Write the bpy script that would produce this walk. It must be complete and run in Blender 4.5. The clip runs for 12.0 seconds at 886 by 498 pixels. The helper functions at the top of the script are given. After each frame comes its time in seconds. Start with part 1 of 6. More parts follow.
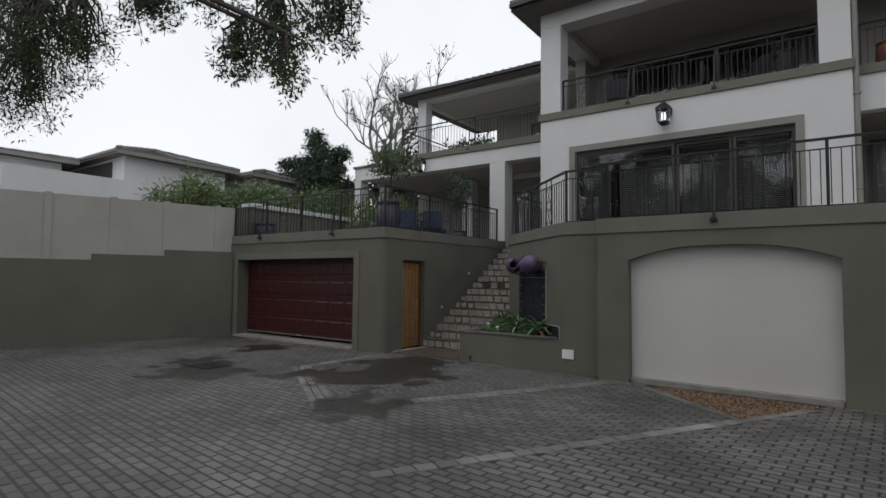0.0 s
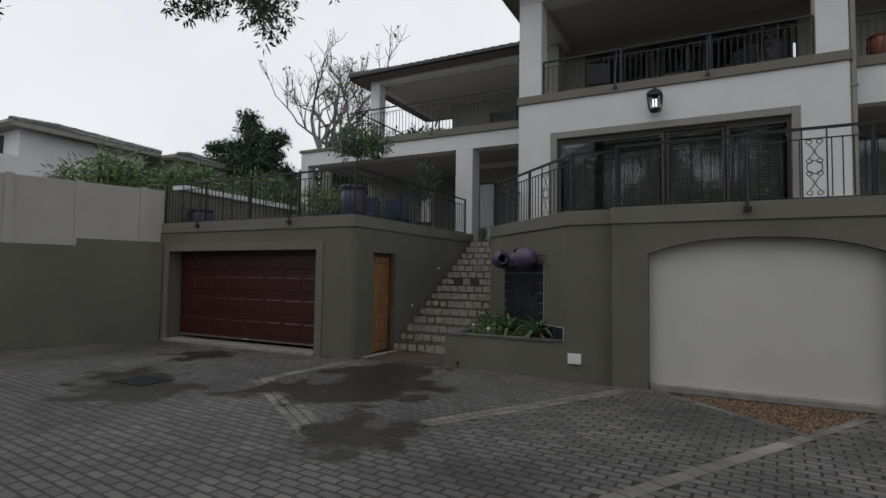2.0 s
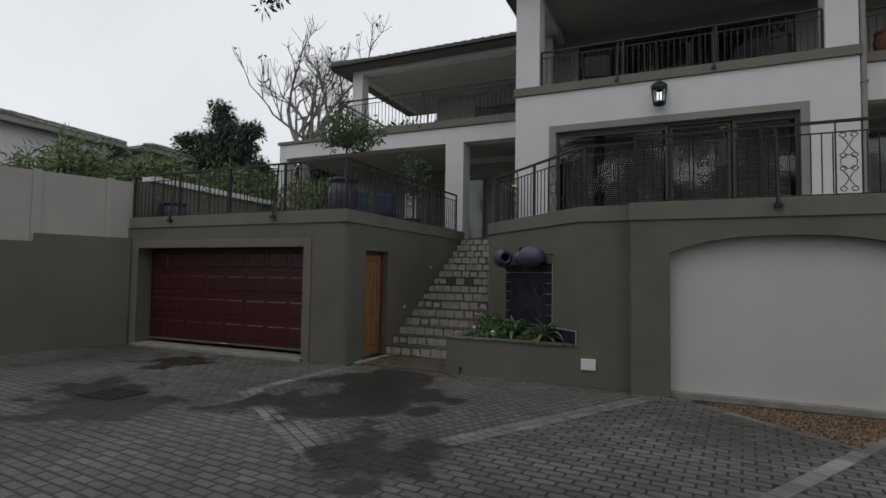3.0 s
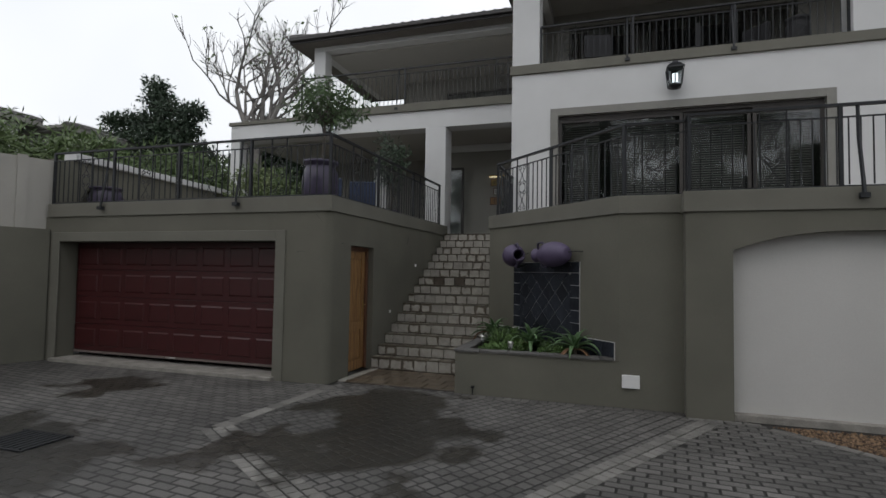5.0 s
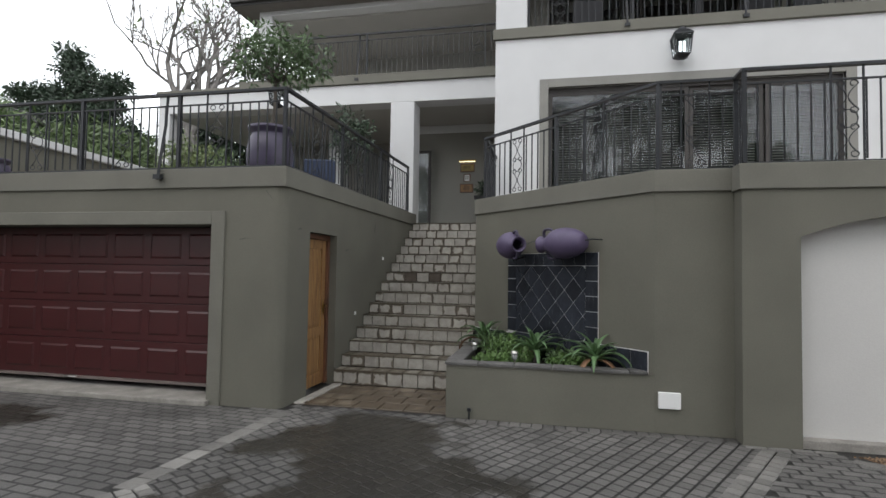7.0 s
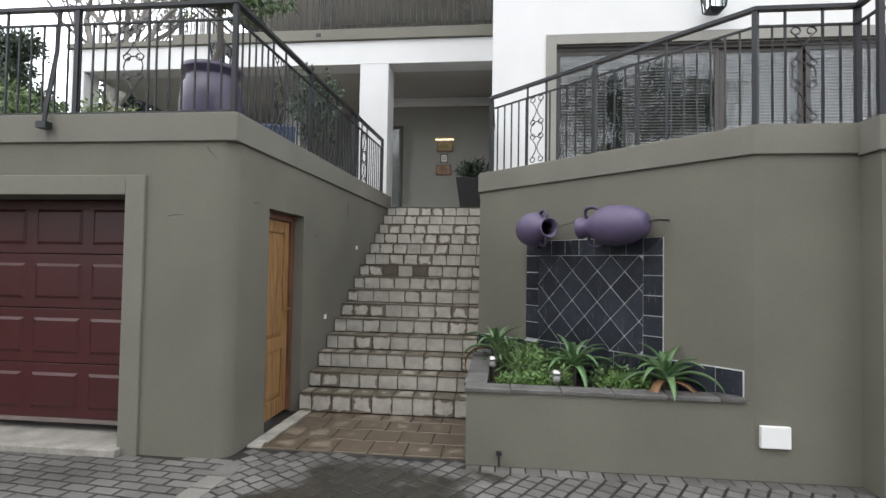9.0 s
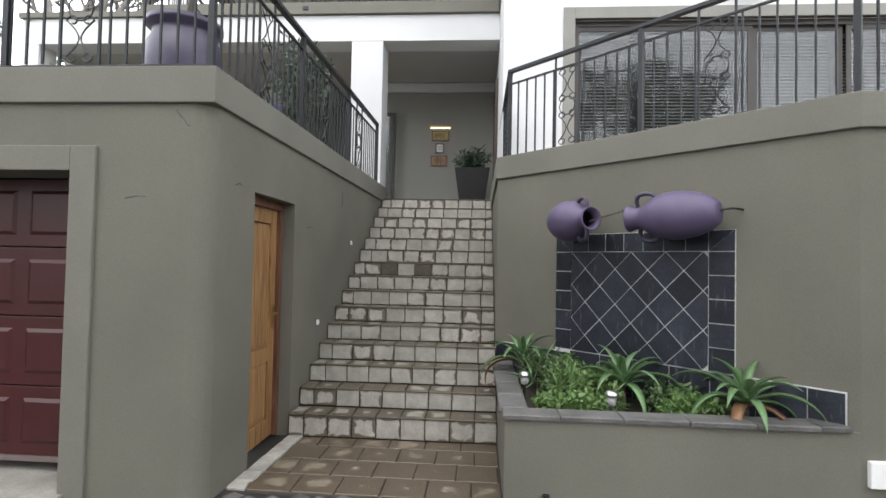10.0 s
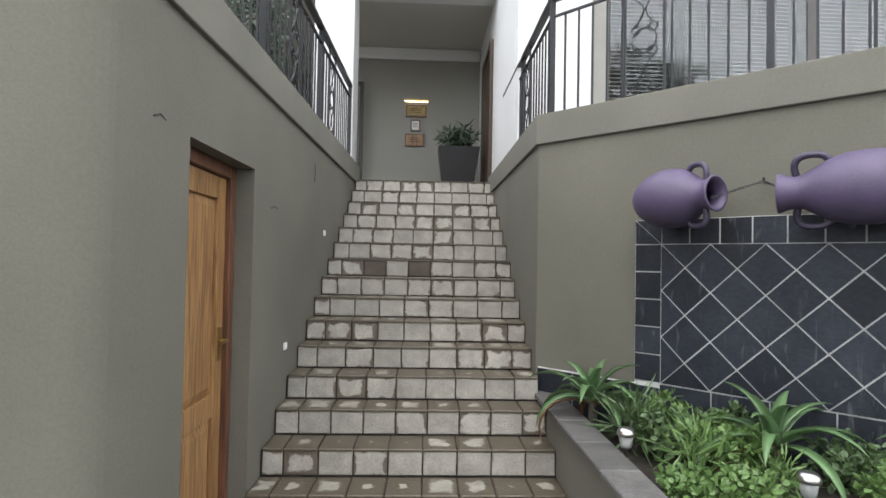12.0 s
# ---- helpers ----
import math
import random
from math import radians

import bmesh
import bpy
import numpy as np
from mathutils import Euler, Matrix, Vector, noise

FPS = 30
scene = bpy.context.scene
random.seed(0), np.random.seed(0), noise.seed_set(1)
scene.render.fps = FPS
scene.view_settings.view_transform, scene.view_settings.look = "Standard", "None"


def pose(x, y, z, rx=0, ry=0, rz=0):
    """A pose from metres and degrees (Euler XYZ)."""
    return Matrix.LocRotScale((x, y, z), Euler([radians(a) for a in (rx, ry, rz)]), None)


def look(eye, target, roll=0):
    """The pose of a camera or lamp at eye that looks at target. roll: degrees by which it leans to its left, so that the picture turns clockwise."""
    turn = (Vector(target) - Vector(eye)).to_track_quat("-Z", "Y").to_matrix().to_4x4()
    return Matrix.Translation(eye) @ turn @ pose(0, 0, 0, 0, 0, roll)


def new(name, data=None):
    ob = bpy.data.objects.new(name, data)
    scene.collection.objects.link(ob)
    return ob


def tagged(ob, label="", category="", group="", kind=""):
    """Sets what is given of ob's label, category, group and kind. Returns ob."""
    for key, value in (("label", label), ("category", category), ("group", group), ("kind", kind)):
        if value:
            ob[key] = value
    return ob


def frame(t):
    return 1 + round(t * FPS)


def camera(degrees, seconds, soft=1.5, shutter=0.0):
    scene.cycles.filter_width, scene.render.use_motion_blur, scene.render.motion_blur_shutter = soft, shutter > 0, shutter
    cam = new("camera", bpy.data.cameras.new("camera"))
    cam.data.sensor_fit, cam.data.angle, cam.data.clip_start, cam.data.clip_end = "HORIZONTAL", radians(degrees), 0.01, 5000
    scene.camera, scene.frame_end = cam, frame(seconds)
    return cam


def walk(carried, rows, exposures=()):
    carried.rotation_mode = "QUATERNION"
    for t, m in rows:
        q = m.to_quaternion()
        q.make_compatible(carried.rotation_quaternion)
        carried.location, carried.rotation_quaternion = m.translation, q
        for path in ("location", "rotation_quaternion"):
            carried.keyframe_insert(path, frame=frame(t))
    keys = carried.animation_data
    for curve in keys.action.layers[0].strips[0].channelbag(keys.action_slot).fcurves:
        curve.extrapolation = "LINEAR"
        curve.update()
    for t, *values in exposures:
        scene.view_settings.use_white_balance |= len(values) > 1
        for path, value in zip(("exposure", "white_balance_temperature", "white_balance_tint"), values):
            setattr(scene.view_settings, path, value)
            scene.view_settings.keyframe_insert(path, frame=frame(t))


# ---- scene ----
cam = camera(79.8, 12.0)
METRES, EYE, TILT, LEAN, TURN = 10.28, 1.64, 0.0, 0.0, 35.3
ROWS = [
    (0.0, 0.0, 0.0, 0.0, -0.03, 3.17, -0.6),
    (0.5, -0.0266, 0.0298, -0.0012, -2.25, 3.12, -0.68),
    (1.0, -0.0519, 0.062, -0.0015, -4.71, 3.03, -0.78),
    (1.5, -0.0749, 0.099, -0.0031, -6.65, 2.97, -0.85),
    (2.0, -0.0998, 0.1341, -0.0038, -8.12, 2.91, -0.79),
    (2.5, -0.1204, 0.1681, -0.0043, -9.68, 2.86, -0.77),
    (3.0, -0.1397, 0.205, -0.0028, -11.34, 2.8, -0.88),
    (5.0, -0.1979, 0.364, 0.0008, -17.58, 2.56, -0.91),
    (5.5, -0.2011, 0.4079, -0.0017, -18.91, 2.45, -0.85),
    (6.0, -0.2019, 0.4473, -0.0035, -20.12, 2.4, -0.9),
    (6.5, -0.2006, 0.4833, -0.0036, -21.85, 2.34, -0.84),
    (7.0, -0.195, 0.5213, -0.004, -23.41, 2.29, -0.9),
    (9.0, -0.1804, 0.6909, -0.0079, -28.99, 1.77, -0.93),
    (9.5, -0.1758, 0.7345, -0.0093, -30.35, 1.74, -1.01),
    (10.0, -0.1702, 0.7793, -0.0097, -31.36, 1.68, -1.14),
    (10.5, -0.1658, 0.8234, -0.0102, -32.59, 1.58, -0.99),
    (11.0, -0.1571, 0.863, -0.0102, -34.08, 1.52, -0.97),
    (11.5, -0.1479, 0.9023, -0.0102, -35.69, 1.42, -1.05),
    (12.0, -0.137, 0.9393, -0.0099, -37.4, 1.41, -1.07),
]
EXPOSURES = [(0.0, -1.55), (3.0, -1.78), (5.5, -1.3), (7.0, -0.55), (9.5, 0.18), (12.0, 0.55)]
walk(cam, [(t, pose(0, 0, EYE, TILT, LEAN, TURN) @ pose(METRES * x, METRES * y, METRES * z, 90 + pitch, roll, yaw)) for t, x, y, z, yaw, pitch, roll in ROWS], EXPOSURES)

# ---- world and sun: overcast day ----
world = bpy.data.worlds.new("overcast_sky")
scene.world = world
world.use_nodes = True
wn, wl = world.node_tree.nodes, world.node_tree.links
wn.clear()
sky = wn.new("ShaderNodeTexSky")
sky.sky_type, sky.sun_disc = "NISHITA", False
sky.sun_elevation, sky.sun_rotation, sky.dust_density, sky.air_density = radians(55), radians(200), 4.0, 1.0
veil = wn.new("ShaderNodeMix")
veil.data_type = "RGBA"
veil.inputs[0].default_value = 0.88
wc = wn.new("ShaderNodeTexCoord")
wnoise = wn.new("ShaderNodeTexNoise")
wnoise.inputs["Scale"].default_value, wnoise.inputs["Detail"].default_value = 1.6, 4
wramp = wn.new("ShaderNodeValToRGB")
wramp.color_ramp.elements[0].position, wramp.color_ramp.elements[0].color = 0.3, (10.7, 11.1, 11.7, 1)
wramp.color_ramp.elements[1].position, wramp.color_ramp.elements[1].color = 0.7, (13.0, 13.2, 13.5, 1)
bg = wn.new("ShaderNodeBackground")
bg.inputs["Strength"].default_value = 0.25
wout = wn.new("ShaderNodeOutputWorld")
wl.new(wc.outputs["Generated"], wnoise.inputs["Vector"])
wl.new(wnoise.outputs[0], wramp.inputs[0])
wl.new(sky.outputs[0], veil.inputs[6])
wl.new(wramp.outputs[0], veil.inputs[7])
wl.new(veil.outputs[2], bg.inputs["Color"])
wl.new(bg.outputs[0], wout.inputs[0])
sun = new("sun", bpy.data.lights.new("sun", "SUN"))
sun.data.energy, sun.data.angle, sun.data.color = 0.6, radians(30), (1.0, 0.97, 0.93)
sun.matrix_world = look((0, 0, 30), (2.0, 6.0, 21.0))


# ---- materials ----
def material(name, base, rough=0.8, vary=0.12, scale=6.0, bump=0.15, metal=0.0, fine=60.0, tint=None, spread=0.5, per_piece=0.0):
    """Painted or mineral surface: two scales of noise in colour, fine relief, an own tint in blotches."""
    m = bpy.data.materials.new(name)
    m.use_nodes = True
    n, l = m.node_tree.nodes, m.node_tree.links
    p = n["Principled BSDF"]
    p.inputs["Roughness"].default_value, p.inputs["Metallic"].default_value = rough, metal
    tc = n.new("ShaderNodeTexCoord")
    big = n.new("ShaderNodeTexNoise")
    big.inputs["Scale"].default_value, big.inputs["Detail"].default_value = scale, 5
    small = n.new("ShaderNodeTexNoise")
    small.inputs["Scale"].default_value, small.inputs["Detail"].default_value = fine, 3
    src = tc.outputs["Object"]
    if per_piece:
        info = n.new("ShaderNodeObjectInfo")
        add = n.new("ShaderNodeVectorMath")
        mul = n.new("ShaderNodeMath")
        mul.operation, mul.inputs[1].default_value = "MULTIPLY", 37.0
        l.new(info.outputs["Random"], mul.inputs[0])
        l.new(src, add.inputs[0])
        l.new(mul.outputs[0], add.inputs[1])
        src = add.outputs[0]
    l.new(src, big.inputs["Vector"])
    l.new(src, small.inputs["Vector"])
    ramp = n.new("ShaderNodeValToRGB")
    e = ramp.color_ramp.elements
    e[0].position, e[1].position = 0.5 - spread / 2, 0.5 + spread / 2
    dark = tint or [c * (1 - 1.6 * vary) for c in base]
    e[0].color, e[1].color = (*dark, 1), (*[min(1, c * (1 + 0.5 * vary)) for c in base], 1)
    l.new(big.outputs[0], ramp.inputs[0])
    mix = n.new("ShaderNodeMix")
    mix.data_type, mix.blend_type = "RGBA", "MULTIPLY"
    mix.inputs[0].default_value = min(1.0, 3 * vary)
    r2 = n.new("ShaderNodeValToRGB")
    r2.color_ramp.elements[0].color = (0.72, 0.72, 0.72, 1)
    r2.color_ramp.elements[0].position, r2.color_ramp.elements[1].position = 0.3, 0.65
    l.new(small.outputs[0], r2.inputs[0])
    l.new(ramp.outputs[0], mix.inputs[6])
    l.new(r2.outputs[0], mix.inputs[7])
    out = mix.outputs[2]
    if per_piece:
        hsv = n.new("ShaderNodeHueSaturation")
        mr = n.new("ShaderNodeMapRange")
        mr.inputs[3].default_value, mr.inputs[4].default_value = 1 - per_piece, 1 + per_piece
        l.new(info.outputs["Random"], mr.inputs[0])
        l.new(mr.outputs[0], hsv.inputs["Value"])
        l.new(out, hsv.inputs["Color"])
        out = hsv.outputs[0]
    l.new(out, p.inputs["Base Color"])
    if bump:
        b = n.new("ShaderNodeBump")
        b.inputs["Strength"].default_value, b.inputs["Distance"].default_value = bump, 0.01
        l.new(small.outputs[0], b.inputs["Height"])
        l.new(b.outputs[0], p.inputs["Normal"])
    return m


def wood(name, light, dark):
    m = material(name, light, 0.42, 0.15, 3.0, 0.1)
    n, l = m.node_tree.nodes, m.node_tree.links
    tc = n.new("ShaderNodeTexCoord")
    mp = n.new("ShaderNodeMapping")
    mp.inputs["Scale"].default_value = (14, 14, 0.9)
    w = n.new("ShaderNodeTexNoise")
    w.inputs["Scale"].default_value, w.inputs["Detail"].default_value, w.inputs["Distortion"].default_value = 2.2, 6, 1.2
    r = n.new("ShaderNodeValToRGB")
    r.color_ramp.elements[0].position, r.color_ramp.elements[1].position = 0.32, 0.66
    r.color_ramp.elements[0].color, r.color_ramp.elements[1].color = (*dark, 1), (*light, 1)
    l.new(tc.outputs["Object"], mp.inputs[0])
    l.new(mp.outputs[0], w.inputs["Vector"])
    l.new(w.outputs[0], r.inputs[0])
    l.new(r.outputs[0], n["Principled BSDF"].inputs["Base Color"])
    return m


def glass_mat(name, colour, rough=0.03):
    m = bpy.data.materials.new(name)
    m.use_nodes = True
    p = m.node_tree.nodes["Principled BSDF"]
    p.inputs["Base Color"].default_value = (*colour, 1)
    p.inputs["Roughness"].default_value = rough
    p.inputs["Transmission Weight"].default_value = 1.0
    p.inputs["IOR"].default_value = 1.5
    return m


OLIVE = material("olive_plaster", (0.144, 0.139, 0.112), 0.85, 0.14, 0.9, 0.10, fine=90)
LEDGE = material("grey_olive_plaster", (0.158, 0.153, 0.127), 0.8, 0.10, 1.5, 0.08, fine=80)
WHITE = material("white_plaster", (0.615, 0.618, 0.62), 0.85, 0.05, 1.2, 0.1, fine=90)
CREAM = material("cream_boundary_plaster", (0.40, 0.385, 0.35), 0.85, 0.08, 1.0, 0.2, fine=80)
INFILL = material("off_white_infill_plaster", (0.54, 0.53, 0.51), 0.85, 0.05, 0.9, 0.15, fine=80)
TRIM = material("grey_trim_paint", (0.23, 0.225, 0.205), 0.7, 0.08, 3.0, 0.1)
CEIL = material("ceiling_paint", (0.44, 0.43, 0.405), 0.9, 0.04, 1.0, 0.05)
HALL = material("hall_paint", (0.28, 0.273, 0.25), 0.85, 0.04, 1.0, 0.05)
CONCRETE = material("pale_concrete", (0.33, 0.31, 0.28), 0.8, 0.25, 5.0, 0.4)
DIRT = material("joint_sand", (0.020, 0.019, 0.017), 0.95, 0.3, 9.0, 0.5)
EARTH = material("ground_soil", (0.06, 0.05, 0.04), 0.95, 0.3, 3.0, 0.5)
PAVER = material("grey_concrete_paver", (0.150, 0.143, 0.134), 0.62, 0.28, 0.8, 0.5, fine=120, per_piece=0.16)


def damp_patches(m, spots):
    """Wet patches on the paving: round-edged pools broken up by noise, darker and glossier."""
    n, l = m.node_tree.nodes, m.node_tree.links
    p = n["Principled BSDF"]
    old = p.inputs["Base Color"].links[0].from_socket
    geo = n.new("ShaderNodeNewGeometry")
    nz = n.new("ShaderNodeTexNoise")
    nz.inputs["Scale"].default_value, nz.inputs["Detail"].default_value = 1.7, 5
    l.new(geo.outputs["Position"], nz.inputs["Vector"])
    best = None
    for x, y, r in spots:
        dist = n.new("ShaderNodeVectorMath")
        dist.operation = "DISTANCE"
        dist.inputs[1].default_value = (x, y, 0)
        l.new(geo.outputs["Position"], dist.inputs[0])
        q = n.new("ShaderNodeMath")
        q.operation = "SUBTRACT"
        l.new(dist.outputs["Value"], q.inputs[0])
        q.inputs[1].default_value = r
        if best is None:
            best = q.outputs[0]
        else:
            mn = n.new("ShaderNodeMath")
            mn.operation = "MINIMUM"
            l.new(best, mn.inputs[0])
            l.new(q.outputs[0], mn.inputs[1])
            best = mn.outputs[0]
    mul = n.new("ShaderNodeMath")
    mul.operation, mul.inputs[1].default_value, mul.inputs[2].default_value = "MULTIPLY_ADD", 2.6, -1.3
    l.new(nz.outputs[0], mul.inputs[0])
    add = n.new("ShaderNodeMath")
    l.new(best, add.inputs[0])
    l.new(mul.outputs[0], add.inputs[1])
    r = n.new("ShaderNodeMapRange")
    r.inputs[1].default_value, r.inputs[2].default_value, r.inputs[3].default_value, r.inputs[4].default_value = -0.12, 0.12, 1, 0
    l.new(add.outputs[0], r.inputs[0])
    mix = n.new("ShaderNodeMix")
    mix.data_type = "RGBA"
    l.new(r.outputs[0], mix.inputs[0])
    l.new(old, mix.inputs[6])
    mix.inputs[7].default_value = (0.027, 0.024, 0.019, 1)
    # broad weathering, metres across
    wx = n.new("ShaderNodeTexNoise")
    wx.inputs["Scale"].default_value, wx.inputs["Detail"].default_value = 0.6, 6
    l.new(geo.outputs["Position"], wx.inputs["Vector"])
    wr = n.new("ShaderNodeMapRange")
    wr.inputs[1].default_value, wr.inputs[2].default_value, wr.inputs[3].default_value, wr.inputs[4].default_value = 0.3, 0.7, 0.6, 1.3
    l.new(wx.outputs[0], wr.inputs[0])
    hs = n.new("ShaderNodeHueSaturation")
    each = n.new("ShaderNodeMapRange")
    each.inputs[3].default_value, each.inputs[4].default_value = 0.72, 1.25
    l.new(geo.outputs["Random Per Island"], each.inputs[0])
    both = n.new("ShaderNodeMath")
    both.operation = "MULTIPLY"
    l.new(wr.outputs[0], both.inputs[0])
    l.new(each.outputs[0], both.inputs[1])
    l.new(both.outputs[0], hs.inputs["Value"])
    l.new(mix.outputs[2], hs.inputs["Color"])
    l.new(hs.outputs[0], p.inputs["Base Color"])
    rr = n.new("ShaderNodeMapRange")
    rr.inputs[3].default_value, rr.inputs[4].default_value = 0.6, 0.30
    l.new(r.outputs[0], rr.inputs[0])
    l.new(rr.outputs[0], p.inputs["Roughness"])


SPOTS = ((-6.4, 7.9, 0.85), (-6.0, 6.7, 0.85), (-6.7, 6.2, 0.6), (-4.9, 4.9, 0.6), (-8.6, 5.0, 0.8), (-9.6, 5.6, 0.6), (-10.5, 7.6, 0.6))
damp_patches(PAVER, SPOTS)
damp_patches(DIRT, SPOTS)
BANDP = material("pale_worn_paver", (0.26, 0.25, 0.23), 0.7, 0.3, 1.4, 0.5, fine=120, per_piece=0.2)
damp_patches(BANDP, SPOTS[:4])
MAROON = material("maroon_steel", (0.052, 0.0075, 0.0085), 0.42, 0.12, 2.0, 0.08)
BLACK = material("black_iron_paint", (0.018, 0.020, 0.024), 0.5, 0.2, 20.0, 0.1, metal=0.2)
WOOD = wood("varnished_meranti", (0.36, 0.205, 0.082), (0.13, 0.060, 0.024))
WOODF = wood("dark_red_wood_frame", (0.17, 0.072, 0.038), (0.06, 0.026, 0.015))
WOODD = wood("dark_brown_wood", (0.075, 0.042, 0.028), (0.030, 0.018, 0.012))
def stair_tile_mat(name, pale, damp, cx, cz, limit):
    """Tile with a pale dry middle and an uneven damp margin; how far it has dried differs from tile to tile."""
    m = material(name, pale, 0.55, 0.20, 9.0, 0.4, fine=70, per_piece=0.12)
    n, l = m.node_tree.nodes, m.node_tree.links
    p = n["Principled BSDF"]
    old = p.inputs["Base Color"].links[0].from_socket
    tc, info = n.new("ShaderNodeTexCoord"), n.new("ShaderNodeObjectInfo")
    sep = n.new("ShaderNodeSeparateXYZ")
    l.new(tc.outputs["Object"], sep.inputs[0])

    def op(kind, a, b=0.0):
        q = n.new("ShaderNodeMath")
        q.operation = kind
        for i, v in enumerate((a, b)):
            if isinstance(v, (int, float)):
                q.inputs[i].default_value = v
            else:
                l.new(v, q.inputs[i])
        return q.outputs[0]
    dx = op("DIVIDE", op("ABSOLUTE", sep.outputs[0]), cx)
    dz = op("DIVIDE", op("ABSOLUTE", sep.outputs[1] if limit < 0.6 else sep.outputs[2]), cz)
    d = op("MAXIMUM", dx, dz)
    nz = n.new("ShaderNodeTexNoise")
    nz.inputs["Scale"].default_value, nz.inputs["Detail"].default_value = 13, 3
    shift = n.new("ShaderNodeVectorMath")
    l.new(tc.outputs["Object"], shift.inputs[0])
    l.new(op("MULTIPLY", info.outputs["Random"], 50.0), shift.inputs[1])
    l.new(shift.outputs[0], nz.inputs["Vector"])
    d = op("ADD", d, op("MULTIPLY", op("SUBTRACT", nz.outputs[0], 0.5), 1.1))
    d = op("ADD", d, op("MULTIPLY", op("SUBTRACT", info.outputs["Random"], 0.5), 0.7))
    r = n.new("ShaderNodeMapRange")
    r.inputs[1].default_value, r.inputs[2].default_value = limit - 0.06, limit + 0.08
    l.new(d, r.inputs[0])
    mix = n.new("ShaderNodeMix")
    mix.data_type = "RGBA"
    l.new(r.outputs[0], mix.inputs[0])
    l.new(old, mix.inputs[6])
    mix.inputs[7].default_value = (*damp, 1)
    l.new(mix.outputs[2], p.inputs["Base Color"])
    rr = n.new("ShaderNodeMapRange")
    rr.inputs[3].default_value, rr.inputs[4].default_value = 0.65, 0.42
    l.new(r.outputs[0], rr.inputs[0])
    l.new(rr.outputs[0], p.inputs["Roughness"])
    return m


STONE = stair_tile_mat("cream_stair_tile", (0.40, 0.38, 0.34), (0.12, 0.10, 0.078), 0.105, 0.08, 0.98)
TREAD = stair_tile_mat("wet_brown_tread_tile", (0.34, 0.32, 0.27), (0.078, 0.064, 0.044), 0.105, 0.13, 0.24)
LANDT = stair_tile_mat("soaked_landing_tile", (0.22, 0.18, 0.13), (0.082, 0.062, 0.042), 0.15, 0.15, 0.2)
WETT = material("soaked_riser_tile", (0.105, 0.085, 0.068), 0.4, 0.25, 8.0, 0.3, per_piece=0.1)
GROUT = material("dark_grout", (0.05, 0.042, 0.035), 0.9, 0.25, 12.0, 0.3)
SLATE = material("blue_black_slate", (0.026, 0.030, 0.040), 0.5, 0.35, 7.0, 0.25, fine=40, tint=(0.015, 0.018, 0.025), per_piece=0.35)
SLATE.node_tree.nodes["Principled BSDF"].inputs["Specular IOR Level"].default_value = 0.25


def lime_streaks(m):
    """Chalky runs that water has left on the slate, in upright wisps."""
    n, l = m.node_tree.nodes, m.node_tree.links
    p = n["Principled BSDF"]
    old = p.inputs["Base Color"].links[0].from_socket
    tc, mp = n.new("ShaderNodeTexCoord"), n.new("ShaderNodeMapping")
    mp.inputs["Scale"].default_value = (26, 26, 5)
    nz, r = n.new("ShaderNodeTexNoise"), n.new("ShaderNodeMapRange")
    nz.inputs["Scale"].default_value, nz.inputs["Detail"].default_value, nz.inputs["Distortion"].default_value = 1.0, 6, 0.6
    r.inputs[1].default_value, r.inputs[2].default_value, r.inputs[4].default_value = 0.62, 0.80, 0.6
    mix = n.new("ShaderNodeMix")
    mix.data_type = "RGBA"
    mix.inputs[7].default_value = (0.16, 0.17, 0.18, 1)
    l.new(tc.outputs["Object"], mp.inputs[0])
    l.new(mp.outputs[0], nz.inputs["Vector"])
    l.new(nz.outputs[0], r.inputs[0])
    l.new(r.outputs[0], mix.inputs[0])
    l.new(old, mix.inputs[6])
    l.new(mix.outputs[2], p.inputs["Base Color"])


lime_streaks(SLATE)
PALEGROUT = material("pale_grout", (0.58, 0.58, 0.57), 0.9, 0.15, 20.0, 0.2)
COPING = material("grey_slate_coping", (0.125, 0.12, 0.115), 0.6, 0.3, 6.0, 0.4, per_piece=0.2)
PURPLE = material("purple_glazed_clay", (0.088, 0.066, 0.128), 0.55, 0.12, 8.0, 0.12)
PURPLED = material("dark_purple_clay", (0.050, 0.040, 0.075), 0.45, 0.15, 8.0, 0.15)
ROOF = material("grey_roof_tile", (0.17, 0.165, 0.16), 0.8, 0.25, 3.0, 0.3)
FASCIA = material("dark_fascia", (0.045, 0.042, 0.042), 0.6, 0.1, 4.0, 0.1)
SOFFIT = material("brown_soffit", (0.16, 0.145, 0.13), 0.8, 0.1, 3.0, 0.05)
# near-black: unlit room depth painted as colour; also dark pots, chairs and lettering
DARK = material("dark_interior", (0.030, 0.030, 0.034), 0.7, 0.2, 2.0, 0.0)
BLIND = material("grey_blind_slat", (0.22, 0.21, 0.195), 0.6, 0.1, 6.0, 0.0)
CURTAIN = material("beige_curtain", (0.35, 0.32, 0.28), 0.9, 0.2, 8.0, 0.1)
ALU = material("bronze_window_frame", (0.055, 0.050, 0.047), 0.45, 0.1, 6.0, 0.05, metal=0.3)
GLASS = glass_mat("window_glass", (0.85, 0.9, 0.92))
BULB = bpy.data.materials.new("lit_lantern_tube")
BULB.use_nodes = True
BULB.node_tree.nodes["Principled BSDF"].inputs["Emission Color"].default_value = (0.9, 0.97, 1.0, 1)
BULB.node_tree.nodes["Principled BSDF"].inputs["Emission Strength"].default_value = 4.0
